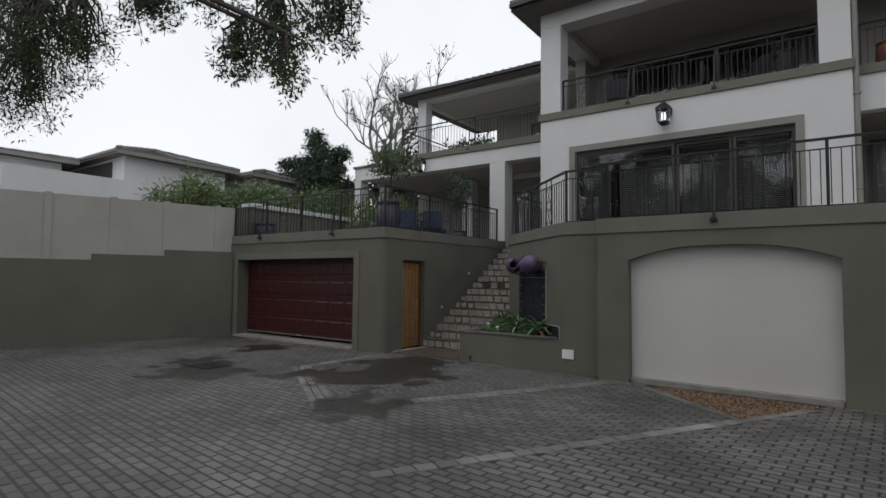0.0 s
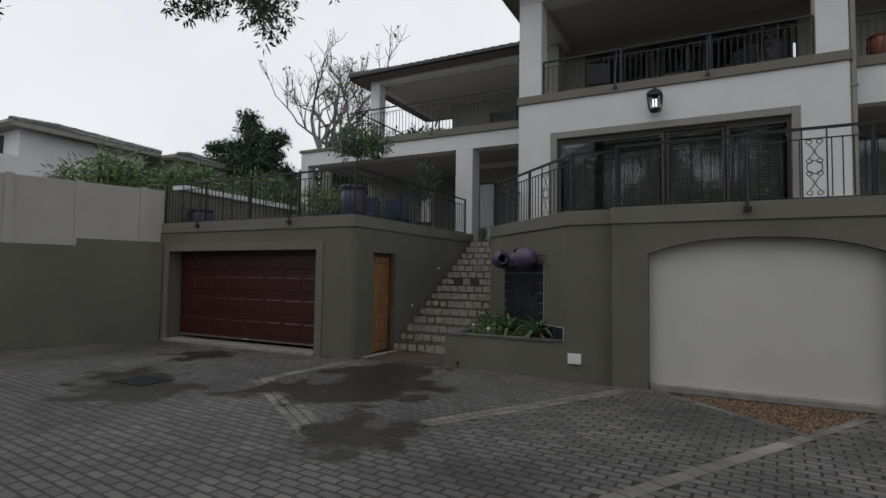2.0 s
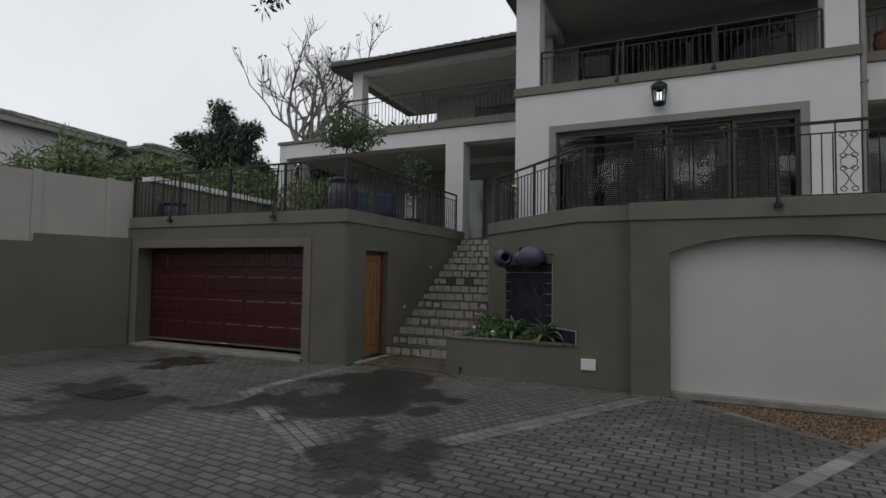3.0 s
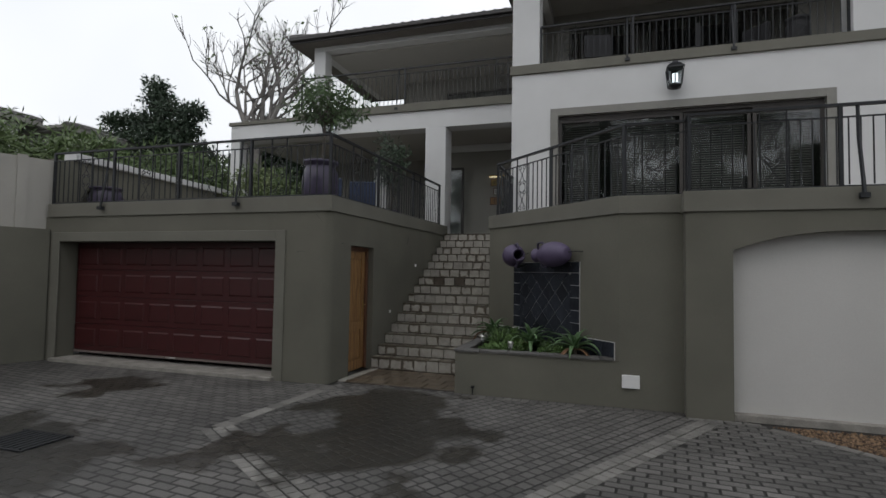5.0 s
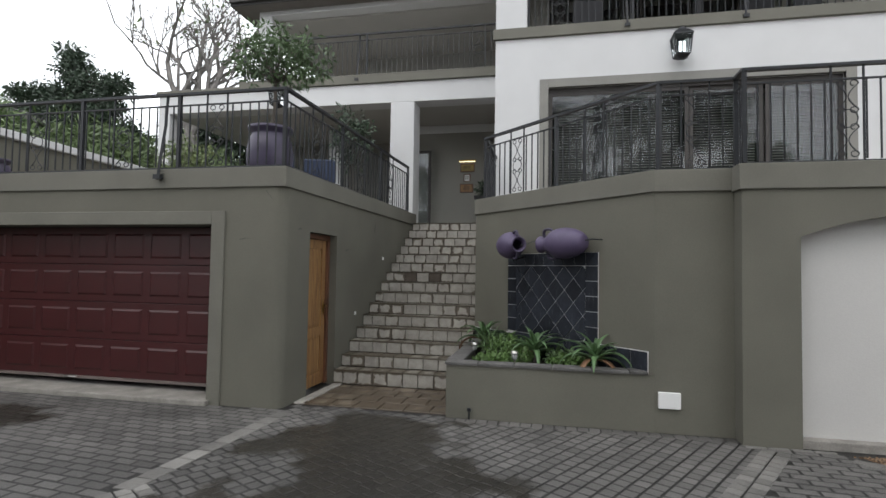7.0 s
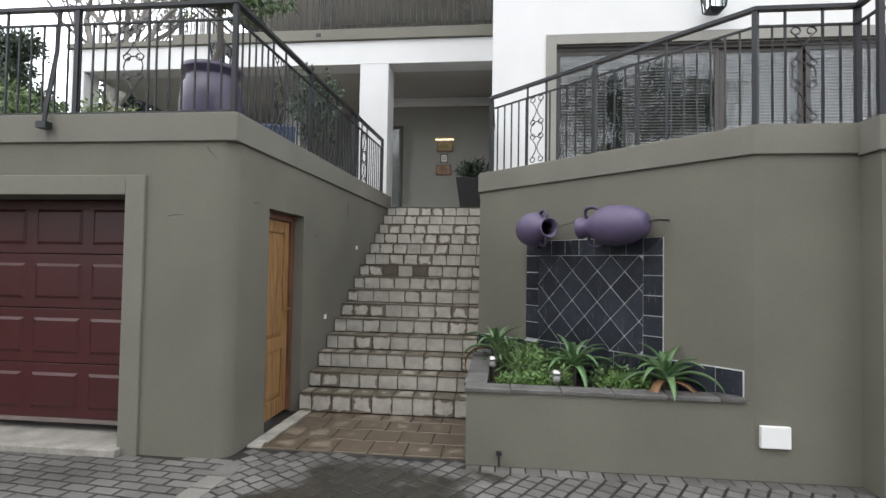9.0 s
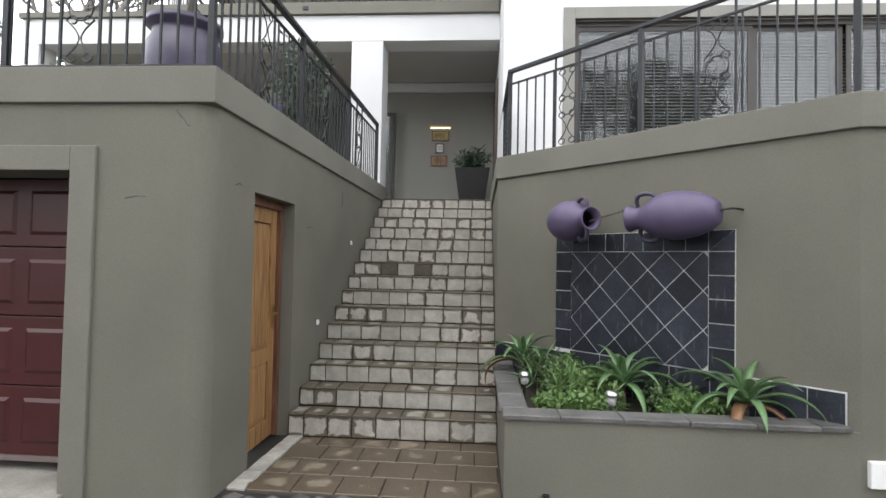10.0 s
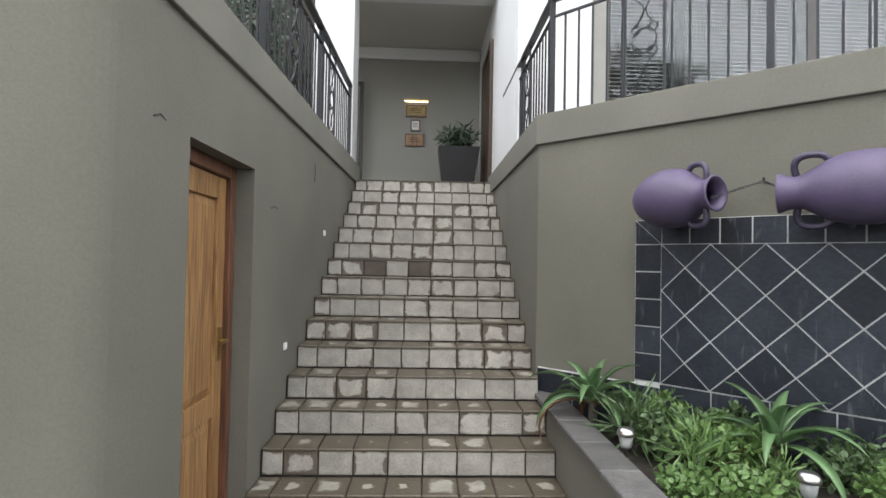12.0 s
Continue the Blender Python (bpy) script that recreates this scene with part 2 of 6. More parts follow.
BARK = material("grey_bark", (0.11, 0.095, 0.08), 0.9, 0.3, 6.0, 0.6)
PALEBARK = material("pale_bare_bark", (0.26, 0.245, 0.23), 0.9, 0.3, 5.0, 0.5)
PLASTICW = material("white_plastic", (0.75, 0.75, 0.74), 0.4, 0.04, 4.0, 0.0)
STEEL = material("brushed_steel", (0.55, 0.54, 0.52), 0.3, 0.1, 10.0, 0.05, metal=1.0)
BRASS = material("brass", (0.50, 0.36, 0.14), 0.35, 0.15, 10.0, 0.05, metal=1.0)
GRAVEL = material("brown_gravel", (0.24, 0.155, 0.09), 0.85, 0.30, 26.0, 0.5, fine=90, tint=(0.035, 0.020, 0.012), spread=0.22)
PEBBLE = material("rounded_stone", (0.34, 0.27, 0.22), 0.7, 0.3, 8.0, 0.3, per_piece=0.3)
GILT = material("gilt_picture", (0.36, 0.27, 0.09), 0.5, 0.3, 14.0, 0.1)
BLUE = material("blue_fabric", (0.035, 0.05, 0.095), 0.9, 0.2, 8.0, 0.1)
TERRATILE = material("terrace_tile", (0.30, 0.27, 0.23), 0.6, 0.2, 3.0, 0.1)


def leafy(name, light, dark, rough=0.5):
    m = material(name, light, rough, 0.2, 1.6, 0.0, tint=dark, spread=0.5)
    p = m.node_tree.nodes["Principled BSDF"]
    p.inputs["Transmission Weight"].default_value = 0.0
    return m


LEAF_DARK = leafy("dark_tree_leaf", (0.050, 0.082, 0.045), (0.020, 0.036, 0.022))
LEAF_OVER = leafy("overhead_leaf", (0.085, 0.125, 0.055), (0.035, 0.058, 0.028))
LEAF_MID = leafy("hedge_leaf", (0.17, 0.235, 0.095), (0.070, 0.110, 0.042))
LEAF_POT = leafy("shrub_leaf", (0.10, 0.165, 0.062), (0.040, 0.072, 0.027))
LEAF_FRESH = leafy("succulent_leaf", (0.15, 0.25, 0.07), (0.055, 0.11, 0.03))
ALOE = leafy("aloe_leaf", (0.115, 0.205, 0.085), (0.060, 0.115, 0.045), 0.4)
ALOE_DRY = leafy("dry_aloe_leaf", (0.26, 0.14, 0.07), (0.14, 0.07, 0.04))


# ---- mesh building ----
class Build:
    """Collects shapes into one mesh."""

    def __init__(self):
        self.v, self.f = [], []

    def raw(self, v, f):
        o = len(self.v)
        self.v += [tuple(p) for p in v]
        self.f += [tuple(i + o for i in q) for q in f]
        return self

    def box(self, x0, y0, z0, x1, y1, z1, m=None):
        v = [Vector((x, y, z)) for z in (z0, z1) for x, y in ((x0, y0), (x1, y0), (x1, y1), (x0, y1))]
        if m:
            v = [m @ p for p in v]
        return self.raw(v, [(0, 3, 2, 1), (4, 5, 6, 7), (0, 1, 5, 4), (1, 2, 6, 5), (2, 3, 7, 6), (3, 0, 4, 7)])

    def slab(self, x0, y0, z0, x1, y1, z1, c=0.006, m=None):
        """A box with its upper edges chamfered."""
        v = [(x, y, z0) for x, y in ((x0, y0), (x1, y0), (x1, y1), (x0, y1))]
        v += [(x, y, z1 - c) for x, y in ((x0, y0), (x1, y0), (x1, y1), (x0, y1))]
        v += [(x, y, z1) for x, y in ((x0 + c, y0 + c), (x1 - c, y0 + c), (x1 - c, y1 - c), (x0 + c, y1 - c))]
        v = [(m @ Vector(p)) if m else p for p in v]
        f = [(8, 9, 10, 11)]
        for i in range(4):
            j = (i + 1) % 4
            f += [(i, j, 4 + j, 4 + i), (4 + i, 4 + j, 8 + j, 8 + i)]
        return self.raw(v, f)

    def prism(self, poly, z0, z1):
        n = len(poly)
        v = [(x, y, z0) for x, y in poly] + [(x, y, z1) for x, y in poly]
        f = [tuple(range(n - 1, -1, -1)), tuple(range(n, 2 * n))]
        f += [(i, (i + 1) % n, n + (i + 1) % n, n + i) for i in range(n)]
        return self.raw(v, f)

    def tube(self, pts, r, sides=6, r1=None, soften=0):
        pts = [Vector(p) for p in pts]
        for _ in range(soften):
            cut = [pts[0]]
            for p, q in zip(pts, pts[1:]):
                cut += [p.lerp(q, 0.25), p.lerp(q, 0.75)]
            pts = cut + [pts[-1]]
        r1 = r if r1 is None else r1
        rings, n = [], len(pts)
        up = Vector((0.13, 0.21, 0.97))
        for i, p in enumerate(pts):
            d = (pts[min(i + 1, n - 1)] - pts[max(i - 1, 0)]).normalized()
            a = d.cross(up)
            a = a.normalized() if a.length > 0.05 else d.cross(Vector((1, 0, 0))).normalized()
            b = d.cross(a)
            rad = r + (r1 - r) * i / max(1, n - 1)
            rings += [p + rad * (math.cos(t) * a + math.sin(t) * b) for t in [2 * math.pi * (k + 0.5) / sides for k in range(sides)]]
        f = [(i * sides + k, i * sides + (k + 1) % sides, (i + 1) * sides + (k + 1) % sides, (i + 1) * sides + k) for i in range(n - 1) for k in range(sides)]
        f += [tuple(range(sides - 1, -1, -1)), tuple(range((n - 1) * sides, n * sides))]
        return self.raw(rings, f)

    def lathe(self, profile, sides=24, m=None):
        v, f, n = [], [], len(profile)
        for r, z in profile:
            for k in range(sides):
                p = Vector((r * math.cos(2 * math.pi * k / sides), r * math.sin(2 * math.pi * k / sides), z))
                v.append(m @ p if m else p)
        for i in range(n - 1):
            for k in range(sides):
                f.append((i * sides + k, i * sides + (k + 1) % sides, (i + 1) * sides + (k + 1) % sides, (i + 1) * sides + k))
        return self.raw(v, f)

    def sweep(self, path, w0, w1, z0, z1):
        """A mitred strip along a plan line, from w0 to w1 to its left, between two heights."""
        P = [Vector((x, y)) for x, y in path]
        n = len(P)
        offs = []
        for i in range(n):
            ds = []
            if i > 0:
                ds.append((P[i] - P[i - 1]).normalized())
            if i < n - 1:
                ds.append((P[i + 1] - P[i]).normalized())
            ns = [Vector((-d.y, d.x)) for d in ds]
            b = sum(ns, Vector((0, 0))).normalized()
            offs.append(b / max(0.3, b.dot(ns[0])))
        v = []
        for p, o in zip(P, offs):
            a, b = p + o * w0, p + o * w1
            v += [(a.x, a.y, z0), (b.x, b.y, z0), (b.x, b.y, z1), (a.x, a.y, z1)]
        f = []
        for i in range(n - 1):
            for k in range(4):
                f.append((4 * i + k, 4 * i + (k + 1) % 4, 4 * i + 4 + (k + 1) % 4, 4 * i + 4 + k))
        f += [(3, 2, 1, 0), (4 * n - 4, 4 * n - 3, 4 * n - 2, 4 * n - 1)]
        return self.raw(v, f)

    def mesh(self, name, mat, smooth=False):
        me = bpy.data.meshes.new(name)
        me.from_pydata(self.v, [], self.f)
        me.materials.append(mat)
        bm = bmesh.new()
        bm.from_mesh(me)
        bmesh.ops.recalc_face_normals(bm, faces=bm.faces)
        bm.to_mesh(me)
        bm.free()
        if smooth:
            me.polygons.foreach_set("use_smooth", [True] * len(me.polygons))
        return me

    def make(self, name, mat, parent=None, smooth=False, bevel=0.0):
        ob = new(name, self.mesh(name, mat, smooth))
        ob.parent = parent
        if bevel:
            b = ob.modifiers.new("worn_edge", "BEVEL")
            b.width, b.segments, b.limit_method = bevel, 2, "ANGLE"
        return ob


def structure(ob, label, category="wall"):
    return tagged(ob, label, category, kind="structure")


def smoothstep(a, b, x):
    u = min(1, max(0, (x - a) / (b - a)))
    return u * u * (3 - 2 * u)


def ground_z(x, y):
    return 0.008 * smoothstep(6.0, 8.8, y)


# ---- plan ----
TERR = 2.56            # terrace floor
LZ0, LZ0L, LZ1, LZ1L = 2.43, 2.525, 2.655, 2.757  # parapet band
GX0, GX1, GY = -13.42, -7.745, 8.72   # garage block
SX = -5.88             # stair's far side wall
WY = 8.92              # planter wall
RY = 8.70              # bricked-up garage wall
def side_x(y):
    return -7.745 + 0.026 * (y - 8.75)   # the wall beside the steps is a little out of square


BEND = (-3.74, WY)
DIAG = (SX, 11.0)
HX0, HX1, HY = -5.79, 0.62, 12.5     # right house block
PY = 14.1              # porch front

# ground
g = Build()
g.raw([(-300, -300, -0.09), (300, -300, -0.09), (300, 300, -0.09), (-300, 300, -0.09)], [(0, 1, 2, 3)])
structure(g.make("ground", EARTH), "dark bare soil ground around the paved yard", "ground")
pb = Build()
ys = [-14, 6, 6.6, 7.2, 7.8, 8.4, 8.8, 10.2]
pv = [(x, y, ground_z(x, y) - 0.0032) for y in ys for x in (-19, 9)]
pb.raw(pv, [(2 * i, 2 * i + 1, 2 * i + 3, 2 * i + 2) for i in range(len(ys) - 1)])
pavement = structure(pb.make("pavement", DIRT), "driveway of grey interlocking concrete pavers, damp and stained", "pavement")

# garage block walls
w = Build()
w.box(GX0 - 0.35, GY, -0.05, -13.10, GY + 0.32, LZ0L).box(-8.66, GY, -0.05, GX1 - 0.14, GY + 0.32, LZ0L)
w.box(-13.10, GY, 2.09, -8.66, GY + 0.32, LZ0L)
w.prism([(GX1 - 0.14, GY + 0.32)] + [(GX1 - 0.14 + 0.14 * math.sin(a), GY + 0.14 - 0.14 * math.cos(a)) for a in [i * math.pi / 16 for i in range(9)]] + [(side_x(GY + 0.32), GY + 0.32)], -0.05, LZ0L)
structure(w.make("wall_garage_front", OLIVE), "olive grey plastered garage front wall with rounded corner")
w = Build()
DY0, DY1, DZ1 = 9.345, 10.14, 2.052
for ya, yb, za in ((GY + 0.32, DY0, -0.05), (DY1, PY, -0.05), (DY0, DY1, DZ1)):
    w.sweep([(side_x(ya), ya), (side_x(yb), yb)], 0, 0.32, za, LZ0L)
structure(w.make("wall_garage_side", OLIVE), "olive grey plastered wall beside the steps")
w = Build()
w.sweep([(GX0, GY - 0.024), (GX1 + 0.024, GY - 0.024), (side_x(PY) + 0.024, PY - 0.15)], 0, 0.36, LZ0L, LZ1L)
structure(w.make("parapet_left", LEDGE, bevel=0.007), "grey olive projecting parapet band above the garage", "parapet")
w = Build()
w.box(GX0 - 0.3, GY + 0.3, 2.3, GX1 - 0.20, 18.2, TERR)
structure(w.make("terrace_floor_left", TERRATILE), "tiled terrace floor over the garage", "floor")
w = Build()
w.box(-13.27, GY - 0.025, -0.02, -13.10, GY + 0.02, 2.25).box(-8.66, GY - 0.025, -0.02, -8.49, GY + 0.02, 2.25).box(-13.10, GY - 0.025, 2.09, -8.66, GY + 0.02, 2.25)
structure(w.make("trim_garage", LEDGE, bevel=0.006), "grey olive plaster trim around the garage opening", "trim")
# near-black sheet that paints the shade in the gaps round the door
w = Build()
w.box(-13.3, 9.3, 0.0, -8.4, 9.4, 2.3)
structure(w.make("wall_garage_inside", DARK), "near-black sheet behind the garage door, its darkness painted on")
w = Build()
w.box(-13.15, GY - 0.10, 0.0, -8.62, 9.3, 0.065)
structure(w.make("garage_threshold", CONCRETE, bevel=0.01), "pale worn concrete threshold under the garage door", "threshold")


def garage_door():
    root = new("garage_door")
    tagged(root, "maroon sectional garage door with raised panels, slightly open at the bottom", "garage door")
    x0, x1, y = -13.06, -8.70, 9.02
    zs = [0.165 + i * 0.480 for i in range(5)]
    for i in range(4):
        b = Build()
        b.box(x0, y, zs[i] + 0.004, x1, y + 0.04, zs[i + 1] - 0.004)
        sec = b.make("panel", MAROON, root, bevel=0.004)
        n = 8
        pw = (x1 - x0) / n
        pbld = Build()
        for k in range(n):
            a, c = x0 + k * pw + 0.05, x0 + (k + 1) * pw - 0.05
            za, zc = zs[i] + 0.085, zs[i + 1] - 0.085
            # raised field with sloped margins
            v = [(a, y, za), (c, y, za), (c, y, zc), (a, y, zc), (a + 0.025, y - 0.014, za + 0.025), (c - 0.025, y - 0.014, za + 0.025), (c - 0.025, y - 0.014, zc - 0.025), (a + 0.025, y - 0.014, zc - 0.025)]
            pbld.raw(v, [(0, 1, 5, 4), (1, 2, 6, 5), (2, 3, 7, 6), (3, 0, 4, 7), (4, 5, 6, 7)])
        pbld.make("raised_field", MAROON, sec)
    b = Build()
    b.box(x0, y - 0.02, 0.135, x1, y + 0.05, 0.168)
    b.make("bottom_seal", material("grey_seal", (0.16, 0.13, 0.12), 0.6), root)
    b = Build()
    b.tube([(-10.95, y - 0.03, 0.16), (-10.85, y - 0.05, 0.16), (-10.75, y - 0.03, 0.16)], 0.012)
    b.make("handle", STEEL, root)
    return root


garage_door()


def side_door():
    root = new("side_door")
    tagged(root, "varnished honey-brown wooden panel door in a dark red wood frame, closed", "door")
    x = side_x(9.7) - 0.14
    y0, y1, z0, z1 = DY0, DY1, 0.03, DZ1
    b = Build()
    b.box(x - 0.02, y0, z0, x + 0.05, y0 + 0.07, z1).box(x - 0.02, y1 - 0.07, z0, x + 0.05, y1, z1).box(x - 0.02, y0 + 0.07, z1 - 0.07, x + 0.05, y1 - 0.07, z1)
    b.make("frame", WOODF, root, bevel=0.006)
    a, c = y0 + 0.075, y1 - 0.075
    zb, zt = z0 + 0.01, z1 - 0.075
    b = Build()
    mids = [(zb + 0.16, 0.69), (0.81, zt - 0.12)]
    b.box(x - 0.02, a, zb, x + 0.022, a + 0.11, zt).box(x - 0.02, c - 0.11, zb, x + 0.022, c, zt)
    b.box(x - 0.02, a + 0.11, zb, x + 0.022, c - 0.11, mids[0][0]).box(x - 0.02, a + 0.11, mids[0][1], x + 0.022, c - 0.11, mids[1][0]).box(x - 0.02, a + 0.11, mids[1][1], x + 0.022, c - 0.11, zt)
    leaf = b.make("leaf", WOOD, root, bevel=0.004)
    for za, zc in mids:
        b = Build()
        ya, yc = a + 0.11, c - 0.11
        v = [(x + 0.002, ya, za), (x + 0.002, yc, za), (x + 0.002, yc, zc), (x + 0.002, ya, zc), (x + 0.016, ya + 0.05, za + 0.05), (x + 0.016, yc - 0.05, za + 0.05), (x + 0.016, yc - 0.05, zc - 0.05), (x + 0.016, ya + 0.05, zc - 0.05)]
        b.raw(v, [(0, 1, 5, 4), (1, 2, 6, 5), (2, 3, 7, 6), (3, 0, 4, 7), (4, 5, 6, 7)])
        b.make("panel", WOOD, leaf)
    b = Build()
    b.box(x + 0.022, c - 0.075, 0.98, x + 0.028, c - 0.035, 1.16)
    b.tube([(x + 0.03, c - 0.055, 1.09), (x + 0.07, c - 0.055, 1.09), (x + 0.075, c - 0.10, 1.09), (x + 0.07, c - 0.165, 1.085)], 0.009)
    b.make("handle", BRASS, leaf)


side_door()

# walls of the planter side, diagonal and bricked-up garage
w = Build()
w.sweep([(SX, 14.0), DIAG, BEND, (-2.9, WY)], 0, 0.3, -0.05, LZ0)
structure(w.make("wall_diagonal", OLIVE), "olive grey plastered wall bending round from the steps to the yard")
w = Build()
w.sweep([(SX - 0.024, 14.0), (DIAG[0] - 0.024, DIAG[1] - 0.010), (BEND[0] - 0.010, BEND[1] - 0.024), (-3.0, WY - 0.024)], 0, 0.4, LZ0, LZ1)
structure(w.make("parapet_diagonal", LEDGE, bevel=0.007), "grey olive projecting parapet band along the terrace", "parapet")

AX0, AX1 = -2.50, 0.26
arch = []
for i in range(25):
    u = -1 + i / 12
    arch.append((AX0 + (u + 1) / 2 * (AX1 - AX0), 1.96 + 0.22 * (1 - abs(u) ** 2.6)))
w = Build()
w.box(-3.0, RY, -0.05, AX0, RY + 0.34, (LZ0 - 0.018)).box(AX1, RY, -0.05, 6.5, RY + 0.34, (LZ0 - 0.018))
for (xa, za), (xb, zb) in zip(arch, arch[1:]):
    w.raw([(xa, RY, za), (xb, RY, zb), (xb, RY, (LZ0 - 0.018)), (xa, RY, (LZ0 - 0.018)), (xa, RY + 0.34, za), (xb, RY + 0.34, zb), (xb, RY + 0.34, (LZ0 - 0.018)), (xa, RY + 0.34, (LZ0 - 0.018))],
          [(0, 1, 2, 3), (7, 6, 5, 4), (0, 4, 5, 1)])
structure(w.make("wall_arch", OLIVE), "olive grey plastered wall with a shallow arched recess")
w = Build()
w.box(AX0 - 0.05, RY + 0.17, -0.05, AX1 + 0.05, RY + 0.3, 2.3)
structure(w.make("wall_infill", INFILL), "off-white plastered infill of the arched garage opening")
w = Build()
w.box(AX0 + 0.01, RY + 0.05, 0.0, AX1 - 0.01, RY + 0.2, 0.085)
structure(w.make("infill_plinth", CONCRETE, bevel=0.008), "stained concrete strip at the foot of the infill wall", "plinth")
w = Build()
w.box(-3.025, RY - 0.024, LZ0 - 0.018, 6.5, RY + 0.4, LZ1 + 0.003)
structure(w.make("parapet_right", LEDGE, bevel=0.007), "grey olive projecting parapet band over the arch", "parapet")
w = Build()
w.prism([(SX + 0.28, 14.0), (DIAG[0] + 0.28, DIAG[1] + 0.1), (BEND[0] + 0.1, BEND[1] + 0.28), (-2.9, WY + 0.28), (-2.9, RY + 0.3), (6.5, RY + 0.3), (6.5, 17.5), (SX + 0.28, 17.5)], 2.3, TERR)
structure(w.make("terrace_floor_right", TERRATILE), "tiled terrace floor in front of the glass doors", "floor")
w = Build()
w.box(6.4, -14, -0.05, 6.7, 14, 2.7)
structure(w.make("wall_yard_east", OLIVE), "olive grey plastered yard wall")
# unseen closing wall, made 5 m tall to cut sky light from the south
w = Build()
w.box(-19, -14.3, -0.05, 6.7, -14, 5.0)
structure(w.make("wall_yard_south", CREAM), "unseen cream wall closing the yard, added height blocks sky light")

# steps
N, R, T, Y0, Z0 = 15, 0.1675, 0.2615, 10.10, 0.05
w = Build()
for i in range(N):
    w.box(side_x(Y0 + i * T) + 0.006, Y0 + i * T + 0.012, -0.05, SX - 0.003, Y0 + (i + 1) * T + (0.012 if i < N - 1 else 0.4), Z0 + (i + 1) * R - 0.012)
steps = structure(w.make("stair_1", GROUT), "flight of fifteen tiled steps with dark grout and damp stains", "stairs")
w = Build()
FOOT = 0.02                              # landing level
w.box(GX1 + 0.02, 8.98, -0.02, SX - 0.003, Y0 + 0.05, FOOT - 0.012)
landing = structure(w.make("landing", GROUT), "wet brown tiled landing before the steps", "landing")

# house: porch block
w = Build()
w.box(-8.24, PY, TERR, -7.71, PY + 0.5, 5.22)
structure(w.make("column_porch", WHITE, bevel=0.01), "white plastered square porch column", "column")
w = Build()
w.box(-14.05, PY, 2.3, -13.75, PY + 0.4, 5.22)
structure(w.make("column_porch_end", WHITE, bevel=0.01), "white plastered pier at the end of the porch", "column")
w = Build()
w.box(-10.6, 16.2, TERR, -10.2, 16.6, 5.25)
structure(w.make("column_inner", WHITE, bevel=0.01), "white plastered inner porch column", "column")
w = Build()
w.box(-14.05, PY, 5.22, HX0 - 0.003, PY + 0.45, 5.66)
structure(w.make("beam_porch", WHITE, bevel=0.008), "white plastered porch beam", "beam")
w = Build()
w.box(-14.10, PY - 0.05, 5.663, -11.9, PY + 0.5, 5.76).box(-11.9, PY - 0.06, 5.663, HX0 - 0.003, PY + 0.5, 5.86)
structure(w.make("band_porch", LEDGE, bevel=0.008), "grey band capping the porch beam", "trim")
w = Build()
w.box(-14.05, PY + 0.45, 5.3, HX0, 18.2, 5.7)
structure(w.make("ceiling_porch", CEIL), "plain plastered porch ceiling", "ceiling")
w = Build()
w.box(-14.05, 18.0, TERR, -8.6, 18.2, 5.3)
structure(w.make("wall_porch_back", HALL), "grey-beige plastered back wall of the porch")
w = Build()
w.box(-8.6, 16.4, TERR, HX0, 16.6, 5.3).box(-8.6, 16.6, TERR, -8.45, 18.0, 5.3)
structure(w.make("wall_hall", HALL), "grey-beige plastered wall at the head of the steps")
w = Build()
w.box(GX1 - 0.5, Y0 + N * T + 0.2, 2.3, HX0, 16.6, TERR)
structure(w.make("floor_hall", TERRATILE), "tiled floor at the head of the steps", "floor")
w = Build()
w.box(-8.6, 16.32, 5.10, HX0, 16.4, 5.3)
structure(w.make("cornice_hall", WHITE, bevel=0.03), "white ceiling cornice", "cornice")

# house: right block, lower storey
w = Build()
SXL, SXR, SZT = -4.86, -0.30, 4.80
w.box(HX0, HY, TERR, SXL, HY + 0.3, 5.70).box(SXR, HY, TERR, HX1, HY + 0.3, 5.70).box(SXL, HY, SZT, SXR, HY + 0.3, 5.70)
w.box(HX0, HY + 0.3, TERR, HX0 + 0.3, 18.0, 5.70)
structure(w.make("wall_house", WHITE), "white plastered house wall with a wide glazed opening")
w = Build()
w.box(SXL - 0.15, HY - 0.025, TERR, SXL, HY + 0.05, SZT + 0.15).box(SXR, HY - 0.025, TERR, SXR + 0.15, HY + 0.05, SZT + 0.15).box(SXL, HY - 0.025, SZT, SXR, HY + 0.05, SZT + 0.15)
structure(w.make("trim_slider", TRIM, bevel=0.006), "grey plaster trim round the glazed doors", "trim")
w = Build()
w.box(HX0 - 0.04, HY - 0.05, 5.703, HX1 + 0.03, HY + 0.45, 5.89).box(HX0 - 0.04, HY + 0.45, 5.703, HX0 + 0.3, 18.0, 5.89)
structure(w.make("band_house", LEDGE, bevel=0.008), "grey projecting band between the storeys", "trim")
# shell coloured near-black so the room reads as unlit
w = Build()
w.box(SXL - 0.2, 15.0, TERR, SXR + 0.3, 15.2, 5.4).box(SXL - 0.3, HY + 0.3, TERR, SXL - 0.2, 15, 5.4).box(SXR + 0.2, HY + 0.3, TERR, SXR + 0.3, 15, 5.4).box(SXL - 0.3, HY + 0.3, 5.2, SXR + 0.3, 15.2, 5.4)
structure(w.make("room_shell", DARK), "room shell behind the glazed doors, its dimness painted near-black", "room")


